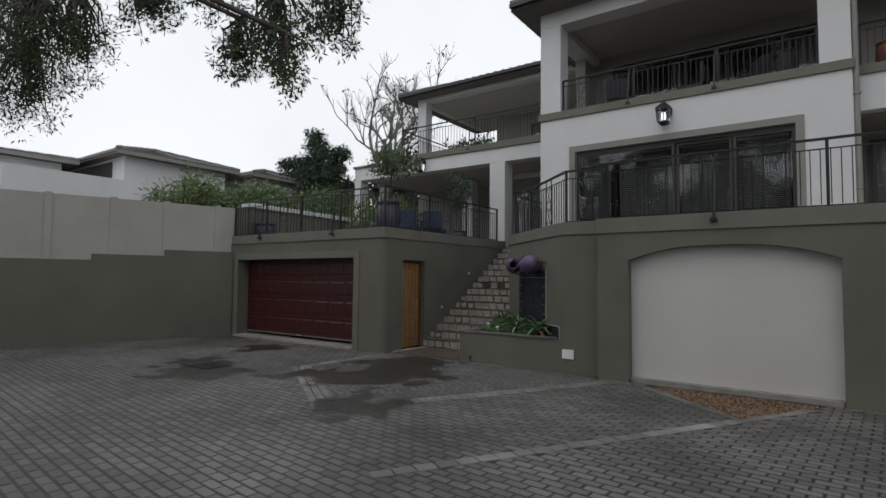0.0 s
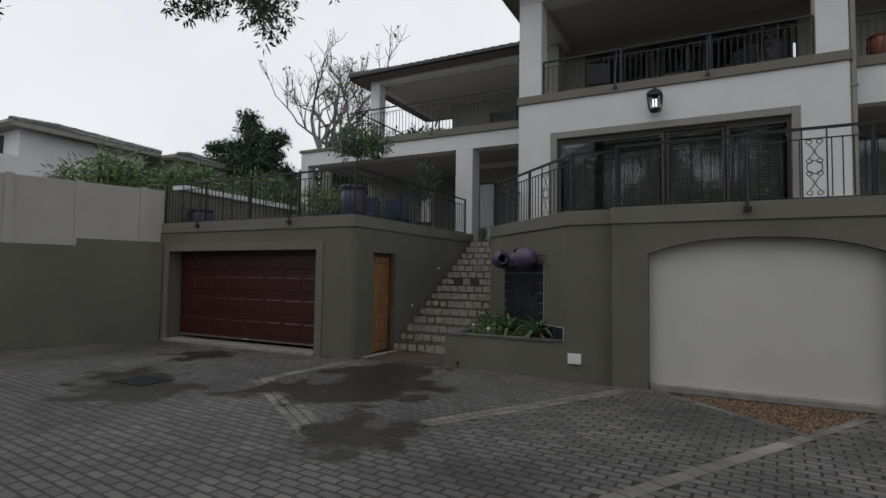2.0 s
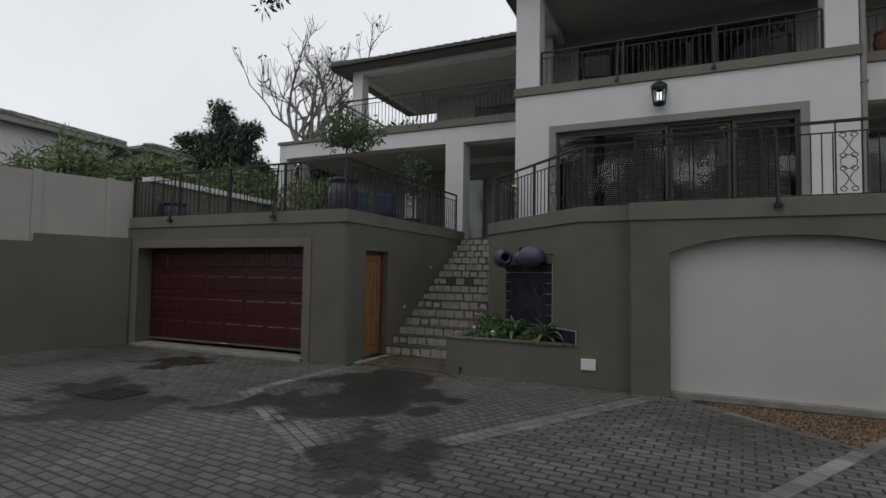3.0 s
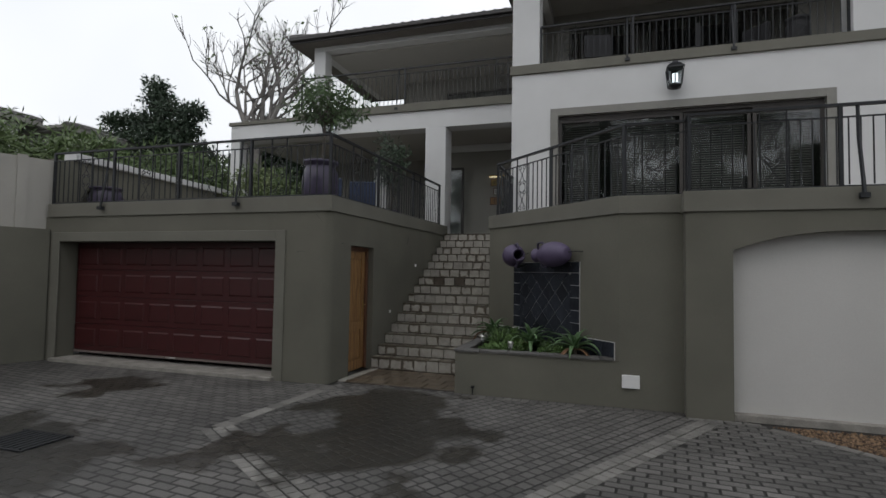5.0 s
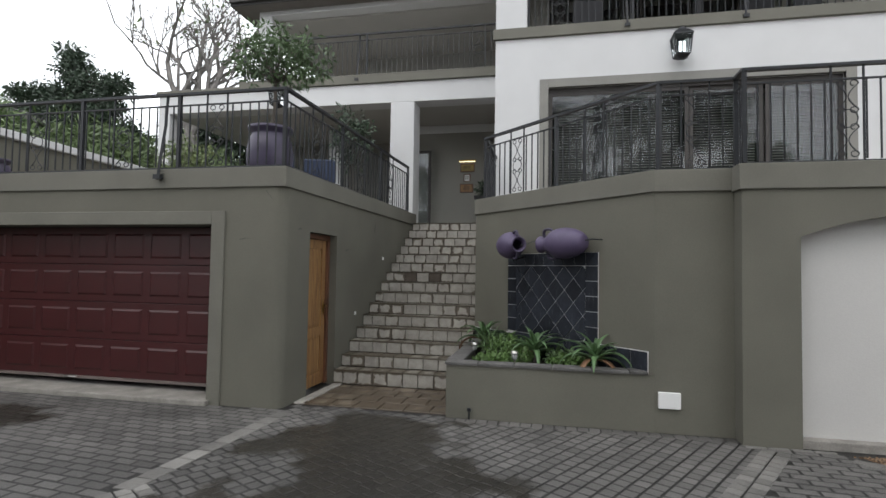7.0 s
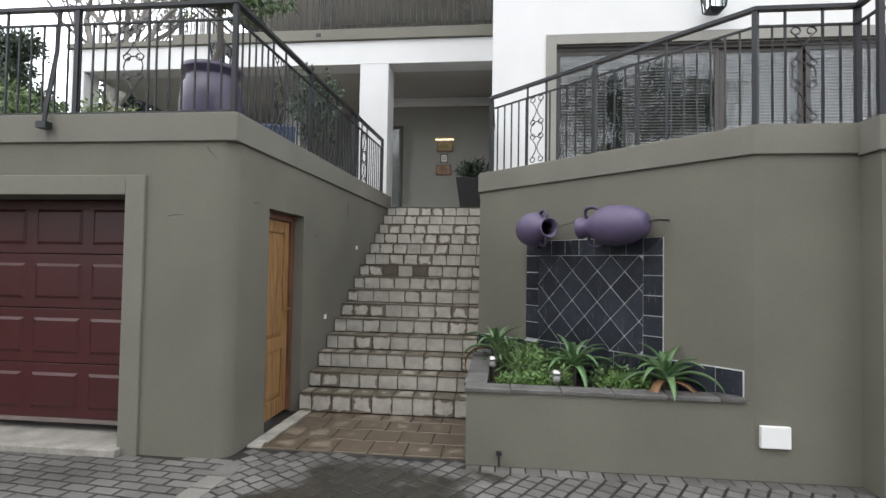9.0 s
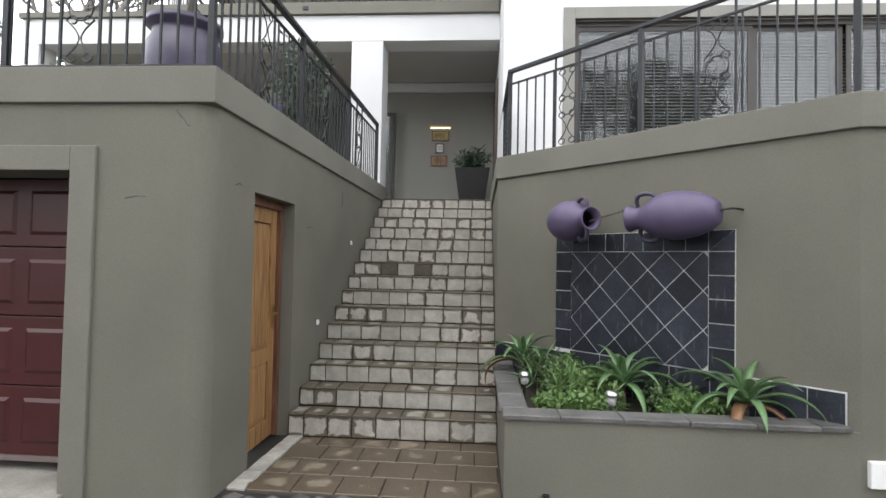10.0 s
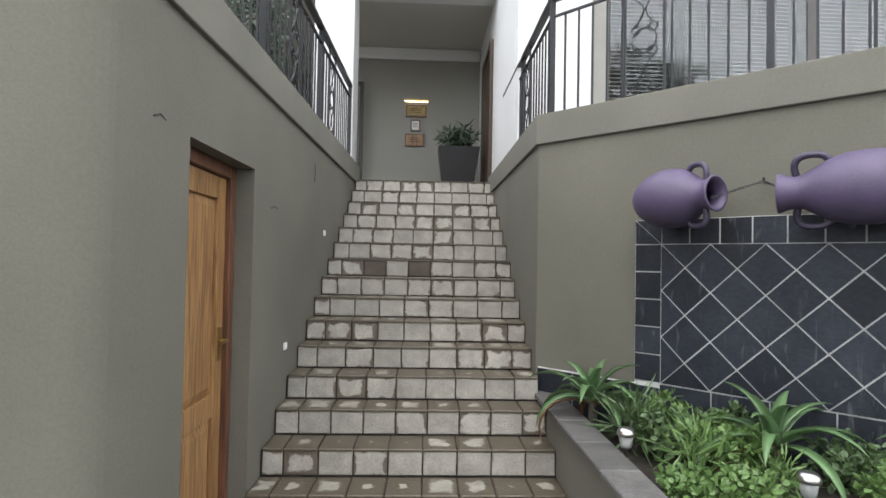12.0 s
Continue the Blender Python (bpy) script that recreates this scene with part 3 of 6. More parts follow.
def slider():
    root = new("sliding_door")
    tagged(root, "wide bronze-framed glass sliding doors with blinds behind", "sliding door")
    y = HY + 0.12
    xs = [SXL, -2.56, -1.42, SXR]
    b = Build()
    b.box(SXL, y - 0.05, SZT - 0.07, SXR, y + 0.05, SZT).box(SXL, y - 0.05, TERR, SXR, y + 0.05, TERR + 0.06)
    for x in (SXL + 0.03, SXR - 0.03):
        b.box(x - 0.03, y - 0.05, TERR + 0.06, x + 0.03, y + 0.05, SZT - 0.07)
    b.make("frame", ALU, root)
    for i in range(3):
        off = 0.02 if i == 1 else -0.02
        a, c = xs[i] + 0.01, xs[i + 1] - 0.01
        b = Build()
        b.box(a, y + off - 0.015, TERR + 0.06, a + 0.06, y + off + 0.015, SZT - 0.07).box(c - 0.06, y + off - 0.015, TERR + 0.06, c, y + off + 0.015, SZT - 0.07)
        b.box(a + 0.06, y + off - 0.015, SZT - 0.13, c - 0.06, y + off + 0.015, SZT - 0.07).box(a + 0.06, y + off - 0.015, TERR + 0.06, c - 0.06, y + off + 0.015, TERR + 0.14)
        sash = b.make("sash", ALU, root)
        b = Build()
        b.box(a + 0.05, y + off - 0.004, TERR + 0.13, c - 0.05, y + off + 0.004, SZT - 0.12)
        b.make("pane", GLASS, sash).visible_shadow = False


slider()


def blind(x0, x1, z0, z1, y):
    root = new("venetian_blind")
    tagged(root, "grey-beige venetian blind lowered behind the glass", "blind", "blinds behind the sliding doors")
    b = Build()
    b.box(x0, y - 0.03, z1 - 0.05, x1, y + 0.03, z1)
    b.make("headrail", BLIND, root)
    b = Build()
    n = int((z1 - z0) / 0.045)
    for i in range(n):
        z = z0 + i * 0.045
        b.raw([(x0, y - 0.018, z), (x1, y - 0.018, z), (x1, y + 0.016, z + 0.026), (x0, y + 0.016, z + 0.026)], [(0, 1, 2, 3)])
    tagged(b.make("slat", BLIND, root), kind="stuff")


for a, c in ((-4.75, -4.08), (-3.86, -2.68), (-2.50, -1.50), (-1.36, -0.42)):
    blind(a, c, TERR + 0.05, SZT - 0.1, HY + 0.32)

# house: right block, upper storey
w = Build()
w.box(HX0, HY, 5.893, -5.24, HY + 0.5, 8.15)
structure(w.make("column_balcony", WHITE, bevel=0.01), "white plastered balcony column", "column")
w = Build()
w.box(0.11, HY, 5.893, HX1, HY + 0.5, 8.15)
structure(w.make("column_balcony_right", WHITE, bevel=0.01), "white plastered balcony column beside a downpipe", "column")
w = Build()
w.box(HX0, HY, 8.15, 6.5, HY + 0.5, 8.62).box(HX0, HY + 0.5, 8.15, HX0 + 0.5, 18, 8.62)
structure(w.make("beam_balcony", WHITE, bevel=0.008), "white plastered balcony beam", "beam")
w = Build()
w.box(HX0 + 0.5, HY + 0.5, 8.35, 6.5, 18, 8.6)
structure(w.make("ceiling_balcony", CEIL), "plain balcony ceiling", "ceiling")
w = Build()
w.box(HX0 + 0.3, HY + 0.45, 5.5, 6.5, 18, 5.86)
structure(w.make("floor_balcony", TERRATILE), "balcony floor slab", "floor")
w = Build()
w.box(HX0 + 0.02, 15.6, 5.86, -4.9, 15.9, 8.35).box(-4.9, 15.6, 8.0, 0.2, 15.9, 8.35).box(0.2, 15.6, 5.86, 6.5, 15.9, 8.35).box(-4.9, 17.2, 5.86, 0.2, 17.4, 8.35)
w.box(HX0 + 0.02, 14.9, 5.893, HX0 + 0.32, 15.6, 8.15)
structure(w.make("wall_balcony_back", HALL), "grey-beige plastered back wall of the balcony")


def pane_set(name, label, x0, x1, y, z0, z1, n, category="window", back=True):
    root = new(name)
    tagged(root, label, category)
    pw = (x1 - x0) / n
    b = Build()
    for i in range(n + 1):
        b.box(x0 + i * pw - 0.03, y - 0.03, z0, x0 + i * pw + 0.03, y + 0.03, z1)
    b.box(x0, y - 0.028, z1 - 0.06, x1, y + 0.028, z1 + 0.002).box(x0, y - 0.028, z0 - 0.002, x1, y + 0.028, z0 + 0.08)
    b.make("frame", ALU, root)
    for i in range(n):
        b = Build()
        b.box(x0 + i * pw + 0.025, y - 0.004, z0 + 0.07, x0 + (i + 1) * pw - 0.025, y + 0.004, z1 - 0.05)
        b.make("pane", GLASS, root).visible_shadow = False
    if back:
        # near-black sheet painting the unlit depth behind the panes
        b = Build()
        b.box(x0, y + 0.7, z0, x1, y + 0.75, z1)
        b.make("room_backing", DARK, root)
    return root


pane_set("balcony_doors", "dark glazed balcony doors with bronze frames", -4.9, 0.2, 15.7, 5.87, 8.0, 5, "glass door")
for i, (a, c) in enumerate(((-4.85, -4.45), (-3.3, -2.95), (-0.75, 0.1))):
    b = Build()
    n = 14
    v = []
    for k in range(n + 1):
        x = a + (c - a) * k / n
        v += [(x, 15.86 + 0.035 * math.sin(k * 2.4), 5.9), (x, 15.86 + 0.035 * math.sin(k * 2.4), 7.95)]
    b.raw(v, [(2 * k, 2 * k + 2, 2 * k + 3, 2 * k + 1) for k in range(n)])
    cur = b.make("curtain", CURTAIN, smooth=True)
    sol = cur.modifiers.new("cloth", "SOLIDIFY")
    sol.thickness = 0.004
    tagged(cur, "beige folded curtain drawn aside behind the glass", "curtain", "balcony curtains")

# wing to the east of the downpipe
w = Build()
w.box(HX1 + 0.12, HY + 0.35, 4.95, 6.5, HY + 0.65, 5.65).box(4.2, HY + 0.35, TERR, 6.5, HY + 0.65, 4.95)
structure(w.make("wall_east_wing", WHITE), "white plastered wing of the house")
w = Build()
w.box(HX1 + 0.12, HY + 0.30, 5.653, 6.5, HY + 0.8, 5.84)
structure(w.make("band_east_wing", LEDGE, bevel=0.008), "grey band along the wing", "trim")
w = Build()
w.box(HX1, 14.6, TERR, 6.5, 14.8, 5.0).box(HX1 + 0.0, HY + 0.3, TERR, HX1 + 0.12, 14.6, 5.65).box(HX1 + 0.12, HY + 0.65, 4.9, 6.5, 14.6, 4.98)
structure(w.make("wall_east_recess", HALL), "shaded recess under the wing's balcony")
pane_set("recess_window", "dark glazed doors in the shaded recess", 1.0, 3.8, 14.5, TERR + 0.02, 4.7, 3, "glass door", False)
b = Build()
b.tube([(HX1 + 0.06, HY + 0.02, 2.56), (HX1 + 0.06, HY + 0.02, 8.5)], 0.045, 12)
for z in (3.4, 5.2, 7.2):
    b.box(HX1 + 0.0, HY - 0.035, z, HX1 + 0.12, HY + 0.06, z + 0.03)
structure(b.make("downpipe", TRIM, smooth=False), "grey downpipe on the house corner", "downpipe")


# roofs
def hip_roof(name, label, x0, y0, x1, y1, z, pitch, thick=0.16, inset=None):
    root = new(name)
    tagged(root, label, "roof", kind="structure")
    half = min(x1 - x0, y1 - y0) / 2
    h = half * math.tan(radians(pitch))
    if x1 - x0 > y1 - y0:
        r0, r1 = (x0 + half, (y0 + y1) / 2, z + h), (x1 - half, (y0 + y1) / 2, z + h)
    else:
        r0, r1 = ((x0 + x1) / 2, y0 + half, z + h), ((x0 + x1) / 2, y1 - half, z + h)
    c = [Vector((x0, y0, z)), Vector((x1, y0, z)), Vector((x1, y1, z)), Vector((x0, y1, z))]
    r0, r1 = Vector(r0), Vector(r1)
    sides = [(c[0], c[1], r1, r0), (c[1], c[2], r1, r1), (c[2], c[3], r0, r1), (c[3], c[0], r0, r0)] if x1 - x0 > y1 - y0 else [(c[0], c[1], r0, r0), (c[1], c[2], r1, r0), (c[2], c[3], r1, r1), (c[3], c[0], r0, r1)]
    b = Build()
    for p, q, s, t in sides:
        run = (q - p).length
        up = ((s + t) / 2 - (p + q) / 2)
        slope = up.length
        nrm = (q - p).cross(up).normalized()
        rows = max(3, int(slope / 0.34))
        for k in range(rows):
            f0, f1 = k / rows, (k + 1) / rows
            a0, b0 = p.lerp(t, f0), q.lerp(s, f0)
            a1, b1 = p.lerp(t, f1), q.lerp(s, f1)
            m = max(1, int((b0 - a0).length / 0.15))
            ring0, ring1, low = [], [], []
            for j in range(m + 1):
                wv = 0.022 * (1 if j % 2 else -1)
                ring0.append(a0.lerp(b0, j / m) + nrm * (0.055 + wv))
                ring1.append(a1.lerp(b1, j / m) + nrm * (0.02 + wv))
                low.append(a0.lerp(b0, j / m))
            v = ring0 + ring1 + low
            f = [(j, j + 1, m + 2 + j, m + 1 + j) for j in range(m)] + [(j + 1, j, 2 * m + 2 + j, 2 * m + 3 + j) for j in range(m)]
            b.raw(v, f)
    b.make("roof_tiles", ROOF, root)
    b = Build()
    for p, q in ((c[0], r0), (c[3], r0 if x1 - x0 > y1 - y0 else r1), (c[1], r1 if x1 - x0 > y1 - y0 else r0), (c[2], r1), (r0, r1)):
        if (p - q).length > 0.1:
            n = max(2, int((p - q).length / 0.35))
            b.tube([p.lerp(q, i / n) + Vector((0, 0, 0.05 + 0.015 * (i % 2))) for i in range(n + 1)], 0.09, 8)
    b.make("ridge_tiles", ROOF, root)
    b = Build()
    b.sweep([(x0, y0), (x1, y0), (x1, y1), (x0, y1), (x0, y0)], 0.0, 0.03, z - thick, z + 0.03)
    b.make("fascia", FASCIA, root)
    b = Build()
    b.box(x0 + 0.03, y0 + 0.03, z - thick + 0.01, x1 - 0.03, y1 - 0.03, z - thick + 0.03)
    b.make("soffit", SOFFIT, root)
    b = Build()
    b.sweep([(x0, y0), (x1, y0)], -0.10, -0.002, z - 0.09, z + 0.01)
    b.make("gutter", FASCIA, root)
    return root


hip_roof("roof_house", "grey tiled hipped roof with dark fascia", -6.32, 11.85, 7.2, 18.6, 8.68, 22)
hip_roof("roof_porch_wing", "grey tiled hipped roof with dark fascia over the porch wing", -13.35, 15.75, HX0 + 1.0, 21.5, 8.78, 22)

# upper left wing
w = Build()
w.box(-12.75, 16.2, 5.7, -12.35, 16.6, 8.5)
structure(w.make("column_wing", WHITE, bevel=0.01), "white plastered column under the wing's roof", "column")
w = Build()
w.box(-12.75, 16.2, 8.5, HX0, 16.55, 8.83).box(-12.75, 16.55, 8.5, -12.4, 21, 8.83)
structure(w.make("beam_wing", WHITE, bevel=0.008), "grey-white plastered beam under the wing's roof", "beam")
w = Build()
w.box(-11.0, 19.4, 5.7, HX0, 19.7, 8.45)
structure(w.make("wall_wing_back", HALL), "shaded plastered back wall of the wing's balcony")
w = Build()
w.box(-14.05, 18.0, 5.5, HX0, 21, 5.7)
structure(w.make("floor_wing", TERRATILE), "balcony floor of the wing", "floor")
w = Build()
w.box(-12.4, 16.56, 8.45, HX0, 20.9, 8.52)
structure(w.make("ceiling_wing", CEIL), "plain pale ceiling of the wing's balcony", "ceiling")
pane_set("wing_doors", "dark glazed doors on the wing's balcony", -9.3, -6.4, 19.3, 5.72, 7.9, 3, "glass door", False)


# railings
def scroll(b, m, h, wdt):
    """Wrought scroll panel in a local x-z plane: a ring and four S curls."""
    def arc(cx, cz, r, a0, a1, n=9, shrink=0.0):
        pts = []
        for i in range(n + 1):
            a = a0 + (a1 - a0) * i / n
            rr = r * (1 - shrink * i / n)
            pts.append(m @ Vector((cx + rr * math.cos(a), 0, cz + rr * math.sin(a))))
        return pts
    cz = h / 2
    b.tube(arc(0, cz, wdt * 0.36, 0, 2 * math.pi, 14), 0.006, 4)
    for sx in (-1, 1):
        for sz in (-1, 1):
            z0, z1 = 0.36 * wdt, h / 2 - 0.05
            pts = []
            for i in range(15):
                u = i / 14
                pts.append(m @ Vector((sx * wdt * (0.03 + 0.36 * abs(2 * u - 1) ** 1.7), 0, cz + sz * (z0 + u * (z1 - z0)))))
            b.tube(pts, 0.006, 4)
            for zc, turn in ((z1, 1), (z0, -1)):          # curls at both ends of the strand
                a0 = 0 if sx > 0 else math.pi
                b.tube(arc(sx * (wdt * 0.39 - 0.042), cz + sz * zc, 0.042, a0, a0 + sx * sz * turn * 1.6 * math.pi, 10, 0.6), 0.006, 4)


def railing(name, label, path, z0, z1, spacing=0.115, panels=(), stays=(), post_every=2.2):
    """Iron railing along a plan line: handrail, two thin rails, balusters, posts, scroll panels (distances along the line)."""
    root = new(name)
    root.location = (path[0][0], path[0][1], z0)
    tagged(root, label, "railing")
    inv = Matrix.Translation((-path[0][0], -path[0][1], -z0))

    def part(b, nm, mat=BLACK, smooth=False):
        b.v = [tuple(inv @ Vector(p)) for p in b.v]
        return b.make(nm, mat, root, smooth)
    P = [Vector((x, y, 0)) for x, y in path]
    b = Build()
    b.sweep(path, -0.028, 0.028, z1 - 0.03, z1)
    part(b, "handrail")
    b = Build()
    b.sweep(path, -0.012, 0.012, z1 - 0.16, z1 - 0.145)
    part(b, "upper_rail")
    b = Build()
    b.sweep(path, -0.02, 0.02, z0 + 0.004, z0 + 0.028)
    part(b, "lower_rail")
    rod = Build()
    rod.box(-0.0065, -0.0065, 0.04, 0.0065, 0.0065, z1 - z0 - 0.15)
    rod = rod.mesh("baluster", BLACK)
    stem = Build()
    stem.box(-0.02, -0.02, 0, 0.02, 0.02, z1 - z0 - 0.02)
    stem = stem.mesh("post", BLACK)
    scr = Build()
    scroll(scr, Matrix.Translation((0, 0, 0.04)), z1 - z0 - 0.19, 0.24)
    for e in (-0.135, 0.135):
        scr.box(e - 0.008, -0.008, 0, e + 0.008, 0.008, z1 - z0 - 0.01)
    scr = scr.mesh("scroll_panel", BLACK)
    run = 0.0
    for p, q in zip(P, P[1:]):
        L = (q - p).length
        d = (q - p) / L
        ang = math.atan2(d.y, d.x)
        n = max(1, round(L / spacing))
        for i in range(1, n):
            s = L * i / n
            if any(abs(run + s - c) < 0.15 for c in panels):
                continue
            o = new("baluster", rod)
            o.parent = root
            o.matrix_basis = inv @ Matrix.Translation((*(p + d * s).xy, z0)) @ Matrix.Rotation(ang, 4, "Z")
        for c in panels:
            if run <= c < run + L:
                pos = p + d * (c - run)
                o = new("scroll_panel", scr)
                o.parent = root
                o.matrix_basis = inv @ Matrix.Translation((pos.x, pos.y, z0)) @ Matrix.Rotation(ang, 4, "Z")
        k = max(1, round(L / post_every))
        for i in range(k + 1):
            pos = p + d * (L * i / k)
            if i == 0 and run > 0:
                continue
            o = new("post", stem)
            o.parent = root
            o.matrix_basis = inv @ Matrix.Translation((pos.x, pos.y, z0)) @ Matrix.Rotation(ang, 4, "Z")
        run += L
    for (x, y, dx, dy) in stays:
        b = Build()
        b.tube([(x, y, z1 - 0.02), (x + dx * 0.15, y + dy * 0.15, z0 + 0.55), (x + dx * 0.9, y + dy * 0.9, z0 + 0.03), (x + dx, y + dy, z0 - 0.09)], 0.021, 4)
        b.box(x + dx - 0.045, y + dy - 0.035, z0 - 0.13, x + dx + 0.045, y + dy + 0.035, z0 - 0.075)
        part(b, "stay")
    return root


RZ0, RZ1 = LZ1 + 0.003, 3.605
railing("terrace_railing_left", "black wrought iron railing with scrolls on the garage terrace", [(-13.38, 8.765), (-7.79, 8.765), (-7.67, 13.55)], LZ1L, 3.69,
        panels=(0.75, 2.1, 3.4, 4.7, 6.4, 7.9, 9.3), stays=((-12.12, 8.765, 0, -0.12), (-9.36, 8.765, 0, -0.12)), post_every=1.5)
railing("terrace_railing_right", "black wrought iron railing with scrolls along the house terrace", [(-5.765, 13.5), (-5.765, 11.10), (-3.68, 9.03), (-2.945, 9.03), (-2.945, 8.785), (6.3, 8.785)], RZ0, RZ1,
        panels=(1.4, 3.12, 4.48, 5.69, 7.2, 8.79, 10.4), stays=((-1.24, 8.785, 0, -0.13),), post_every=1.45)
railing("balcony_railing", "black iron balcony railing on the upper storey", [(-5.22, 12.62), (0.09, 12.62)], 5.893, 6.72, panels=(0.55, 4.6), stays=((-3.56, 12.62, 0, -0.17), (-1.73, 12.62, 0, -0.17)), post_every=1.75)
railing("wing_railing", "black iron railing round the porch wing's balcony", [(-11.85, 17.9), (-11.85, 14.2), (-5.85, 14.2)], 5.86, 6.84, panels=(9.2,), stays=((-9.02, 14.2, 0, -0.14),), post_every=2.9)
railing("east_railing", "black iron balcony railing beside the downpipe", [(HX1 + 0.15, 12.95), (6.3, 12.95)], 5.84, 6.72, post_every=1.8)


# lanterns
def lantern(m, lit=True):
    root = new("wall_lantern")
    root.matrix_basis = m
    tagged(root, "black square tapered wall lantern with glass panes, lit" if lit else "black square tapered wall lantern with glass panes", "lantern", "wall lanterns")
    at, q = Matrix.Translation((0, -0.17, 0)) @ Matrix.Rotation(math.pi / 4, 4, "Z"), math.sqrt(2)
    b = Build()
    b.box(-0.06, -0.02, -0.16, 0.06, 0, 0.20)
    b.tube([(0, 0, 0.16), (0, -0.08, 0.235), (0, -0.17, 0.22)], 0.014)
    b.lathe([(0.0, 0.285), (0.045 * q, 0.28), (0.055 * q, 0.24), (0.08 * q, 0.225), (0.15 * q, 0.15), (0.155 * q, 0.13), (0.0, 0.13)], 4, at)
    b.lathe([(0.0, -0.25), (0.04 * q, -0.245), (0.10 * q, -0.205), (0.115 * q, -0.18), (0.0, -0.18)], 4, at)
    for i in (-1, 1):
        for j in (-1, 1):
            b.tube([(0.108 * i, -0.17 + 0.108 * j, -0.185), (0.138 * i, -0.17 + 0.138 * j, 0.135)], 0.014, 4)
    b.make("body", BLACK, root)
    b = Build()
    b.lathe([(0.103 * q, -0.18), (0.132 * q, 0.13)], 4, at)
    b.make("glass", GLASS, root).visible_shadow = False
    if lit:
        b = Build()
        for dx in (-0.03, 0.03):
            b.tube([(dx, -0.16, -0.12), (dx, -0.16, 0.04)], 0.018, 8)
        b.make("bulb", BULB, root)
    return root


lantern(pose(-2.73, HY - 0.002, 5.34))
lantern(pose(-10.85, PY - 0.002, 5.42), False)


# ---- planter, tile panel, jars ----
E_ = (Vector((*DIAG, 0)) - Vector((*BEND, 0)))
WALL_LEN = E_.length
E_ = E_ / WALL_LEN                       # along the diagonal wall, away from the bend
OUT = Vector((-E_.y, E_.x, 0))           # out of the wall, towards the yard
if OUT.y > 0:
    OUT = -OUT
WALL_M = Matrix(((E_.x, -OUT.x, 0, BEND[0]), (E_.y, -OUT.y, 0, BEND[1]), (0, 0, 1, 0), (0, 0, 0, 1)))  # x along, -y out


def at_wall(s, out, z):
    p = Vector((*BEND, 0)) + E_ * s + OUT * out
    return Vector((p.x, p.y, z))


PTOP = 0.575
w = Build()
w.box(SX, WY, -0.05, BEND[0] - 0.001, WY + 0.13, PTOP).box(SX, WY + 0.13, -0.05, SX + 0.13, DIAG[1] + 0.05, PTOP)
planter = structure(w.make("planter_wall", OLIVE), "low olive plastered planter wall with slate coping", "planter")
w = Build()
w.prism([(SX + 0.13, WY + 0.13), (-3.9, WY + 0.13), (DIAG[0] + 0.13, DIAG[1])], 0.0, 0.49)
structure(w.make("planter_soil", material("planting_soil", (0.030, 0.023, 0.017), 0.95, 0.4, 14.0, 0.8, fine=50)), "dark planting soil in the planter", "soil")
x = SX - 0.015
k = 0
while x < -3.84:
    x1 = min(x + 0.36 + 0.04 * math.sin(7 * k), -3.80)
    b = Build()
    b.slab(x + 0.002, WY - 0.022 - 0.006 * math.sin(5 * k), PTOP + 0.003, x1 - 0.004, WY + 0.16 + 0.008 * math.sin(3 * k), PTOP + 0.034, 0.006)
    b.make("coping_slab", COPING, planter)
    x = x1
    k += 1
y = WY + 0.165
while y < DIAG[1] - 0.1:
    y1 = min(y + 0.38, DIAG[1])
    b = Build()
    b.slab(SX - 0.03, y + 0.004, PTOP + 0.003, SX + 0.16, y1 - 0.004, PTOP + 0.032, 0.006)
    b.make("coping_slab", COPING, planter)
    y = y1


def clip_poly(poly, x0, z0, x1, z1):
    def cut(pts, inside, cross):
        out = []
        for i, p in enumerate(pts):
            q = pts[(i + 1) % len(pts)]
            if inside(p):
                out.append(p)
            if inside(p) != inside(q):
                out.append(cross(p, q))
        return out
    def lx(c):
        return lambda p, q: (c, p[1] + (q[1] - p[1]) * (c - p[0]) / (q[0] - p[0]))
    def lz(c):
        return lambda p, q: (p[0] + (q[0] - p[0]) * (c - p[1]) / (q[1] - p[1]), c)
    for ins, cr in ((lambda p: p[0] > x0, lx(x0)), (lambda p: p[0] < x1, lx(x1)), (lambda p: p[1] > z0, lz(z0)), (lambda p: p[1] < z1, lz(z1))):
        if len(poly) < 3:
            return []
        poly = cut(poly, ins, cr)
    return poly


def wall_plate(b, poly, d0, d1):
    n = len(poly)
    v = [WALL_M @ Vector((s, -d0, z)) for s, z in poly] + [WALL_M @ Vector((s, -d1, z)) for s, z in poly]
    return b.raw(v, [tuple(range(n)), tuple(range(2 * n - 1, n - 1, -1))] + [(i, (i + 1) % n, n + (i + 1) % n, n + i) for i in range(n)])


S0, S1, ZT, ZB = 0.705, 2.235, 1.832, 0.805
I0, I1, IZ = 0.888, 2.068, 1.675         # inner field of diamonds
STRIP = 2.96                             # the foot strip runs on to the corner by the steps
b = Build()
wall_plate(b, [(S0, ZB), (S1, ZB), (S1, ZT), (S0, ZT)], -0.002, 0.010)
wall_plate(b, [(0.07, 0.45), (STRIP, 0.45), (STRIP, ZB - 0.024), (S1 + 0.001, ZB - 0.024), (S1, ZB - 0.001), (0.07, ZB - 0.001)], -0.002, 0.010)
panel = structure(b.make("tile_panel", PALEGROUT), "panel of dark slate tiles set diamond-wise with pale grout", "tile panel")


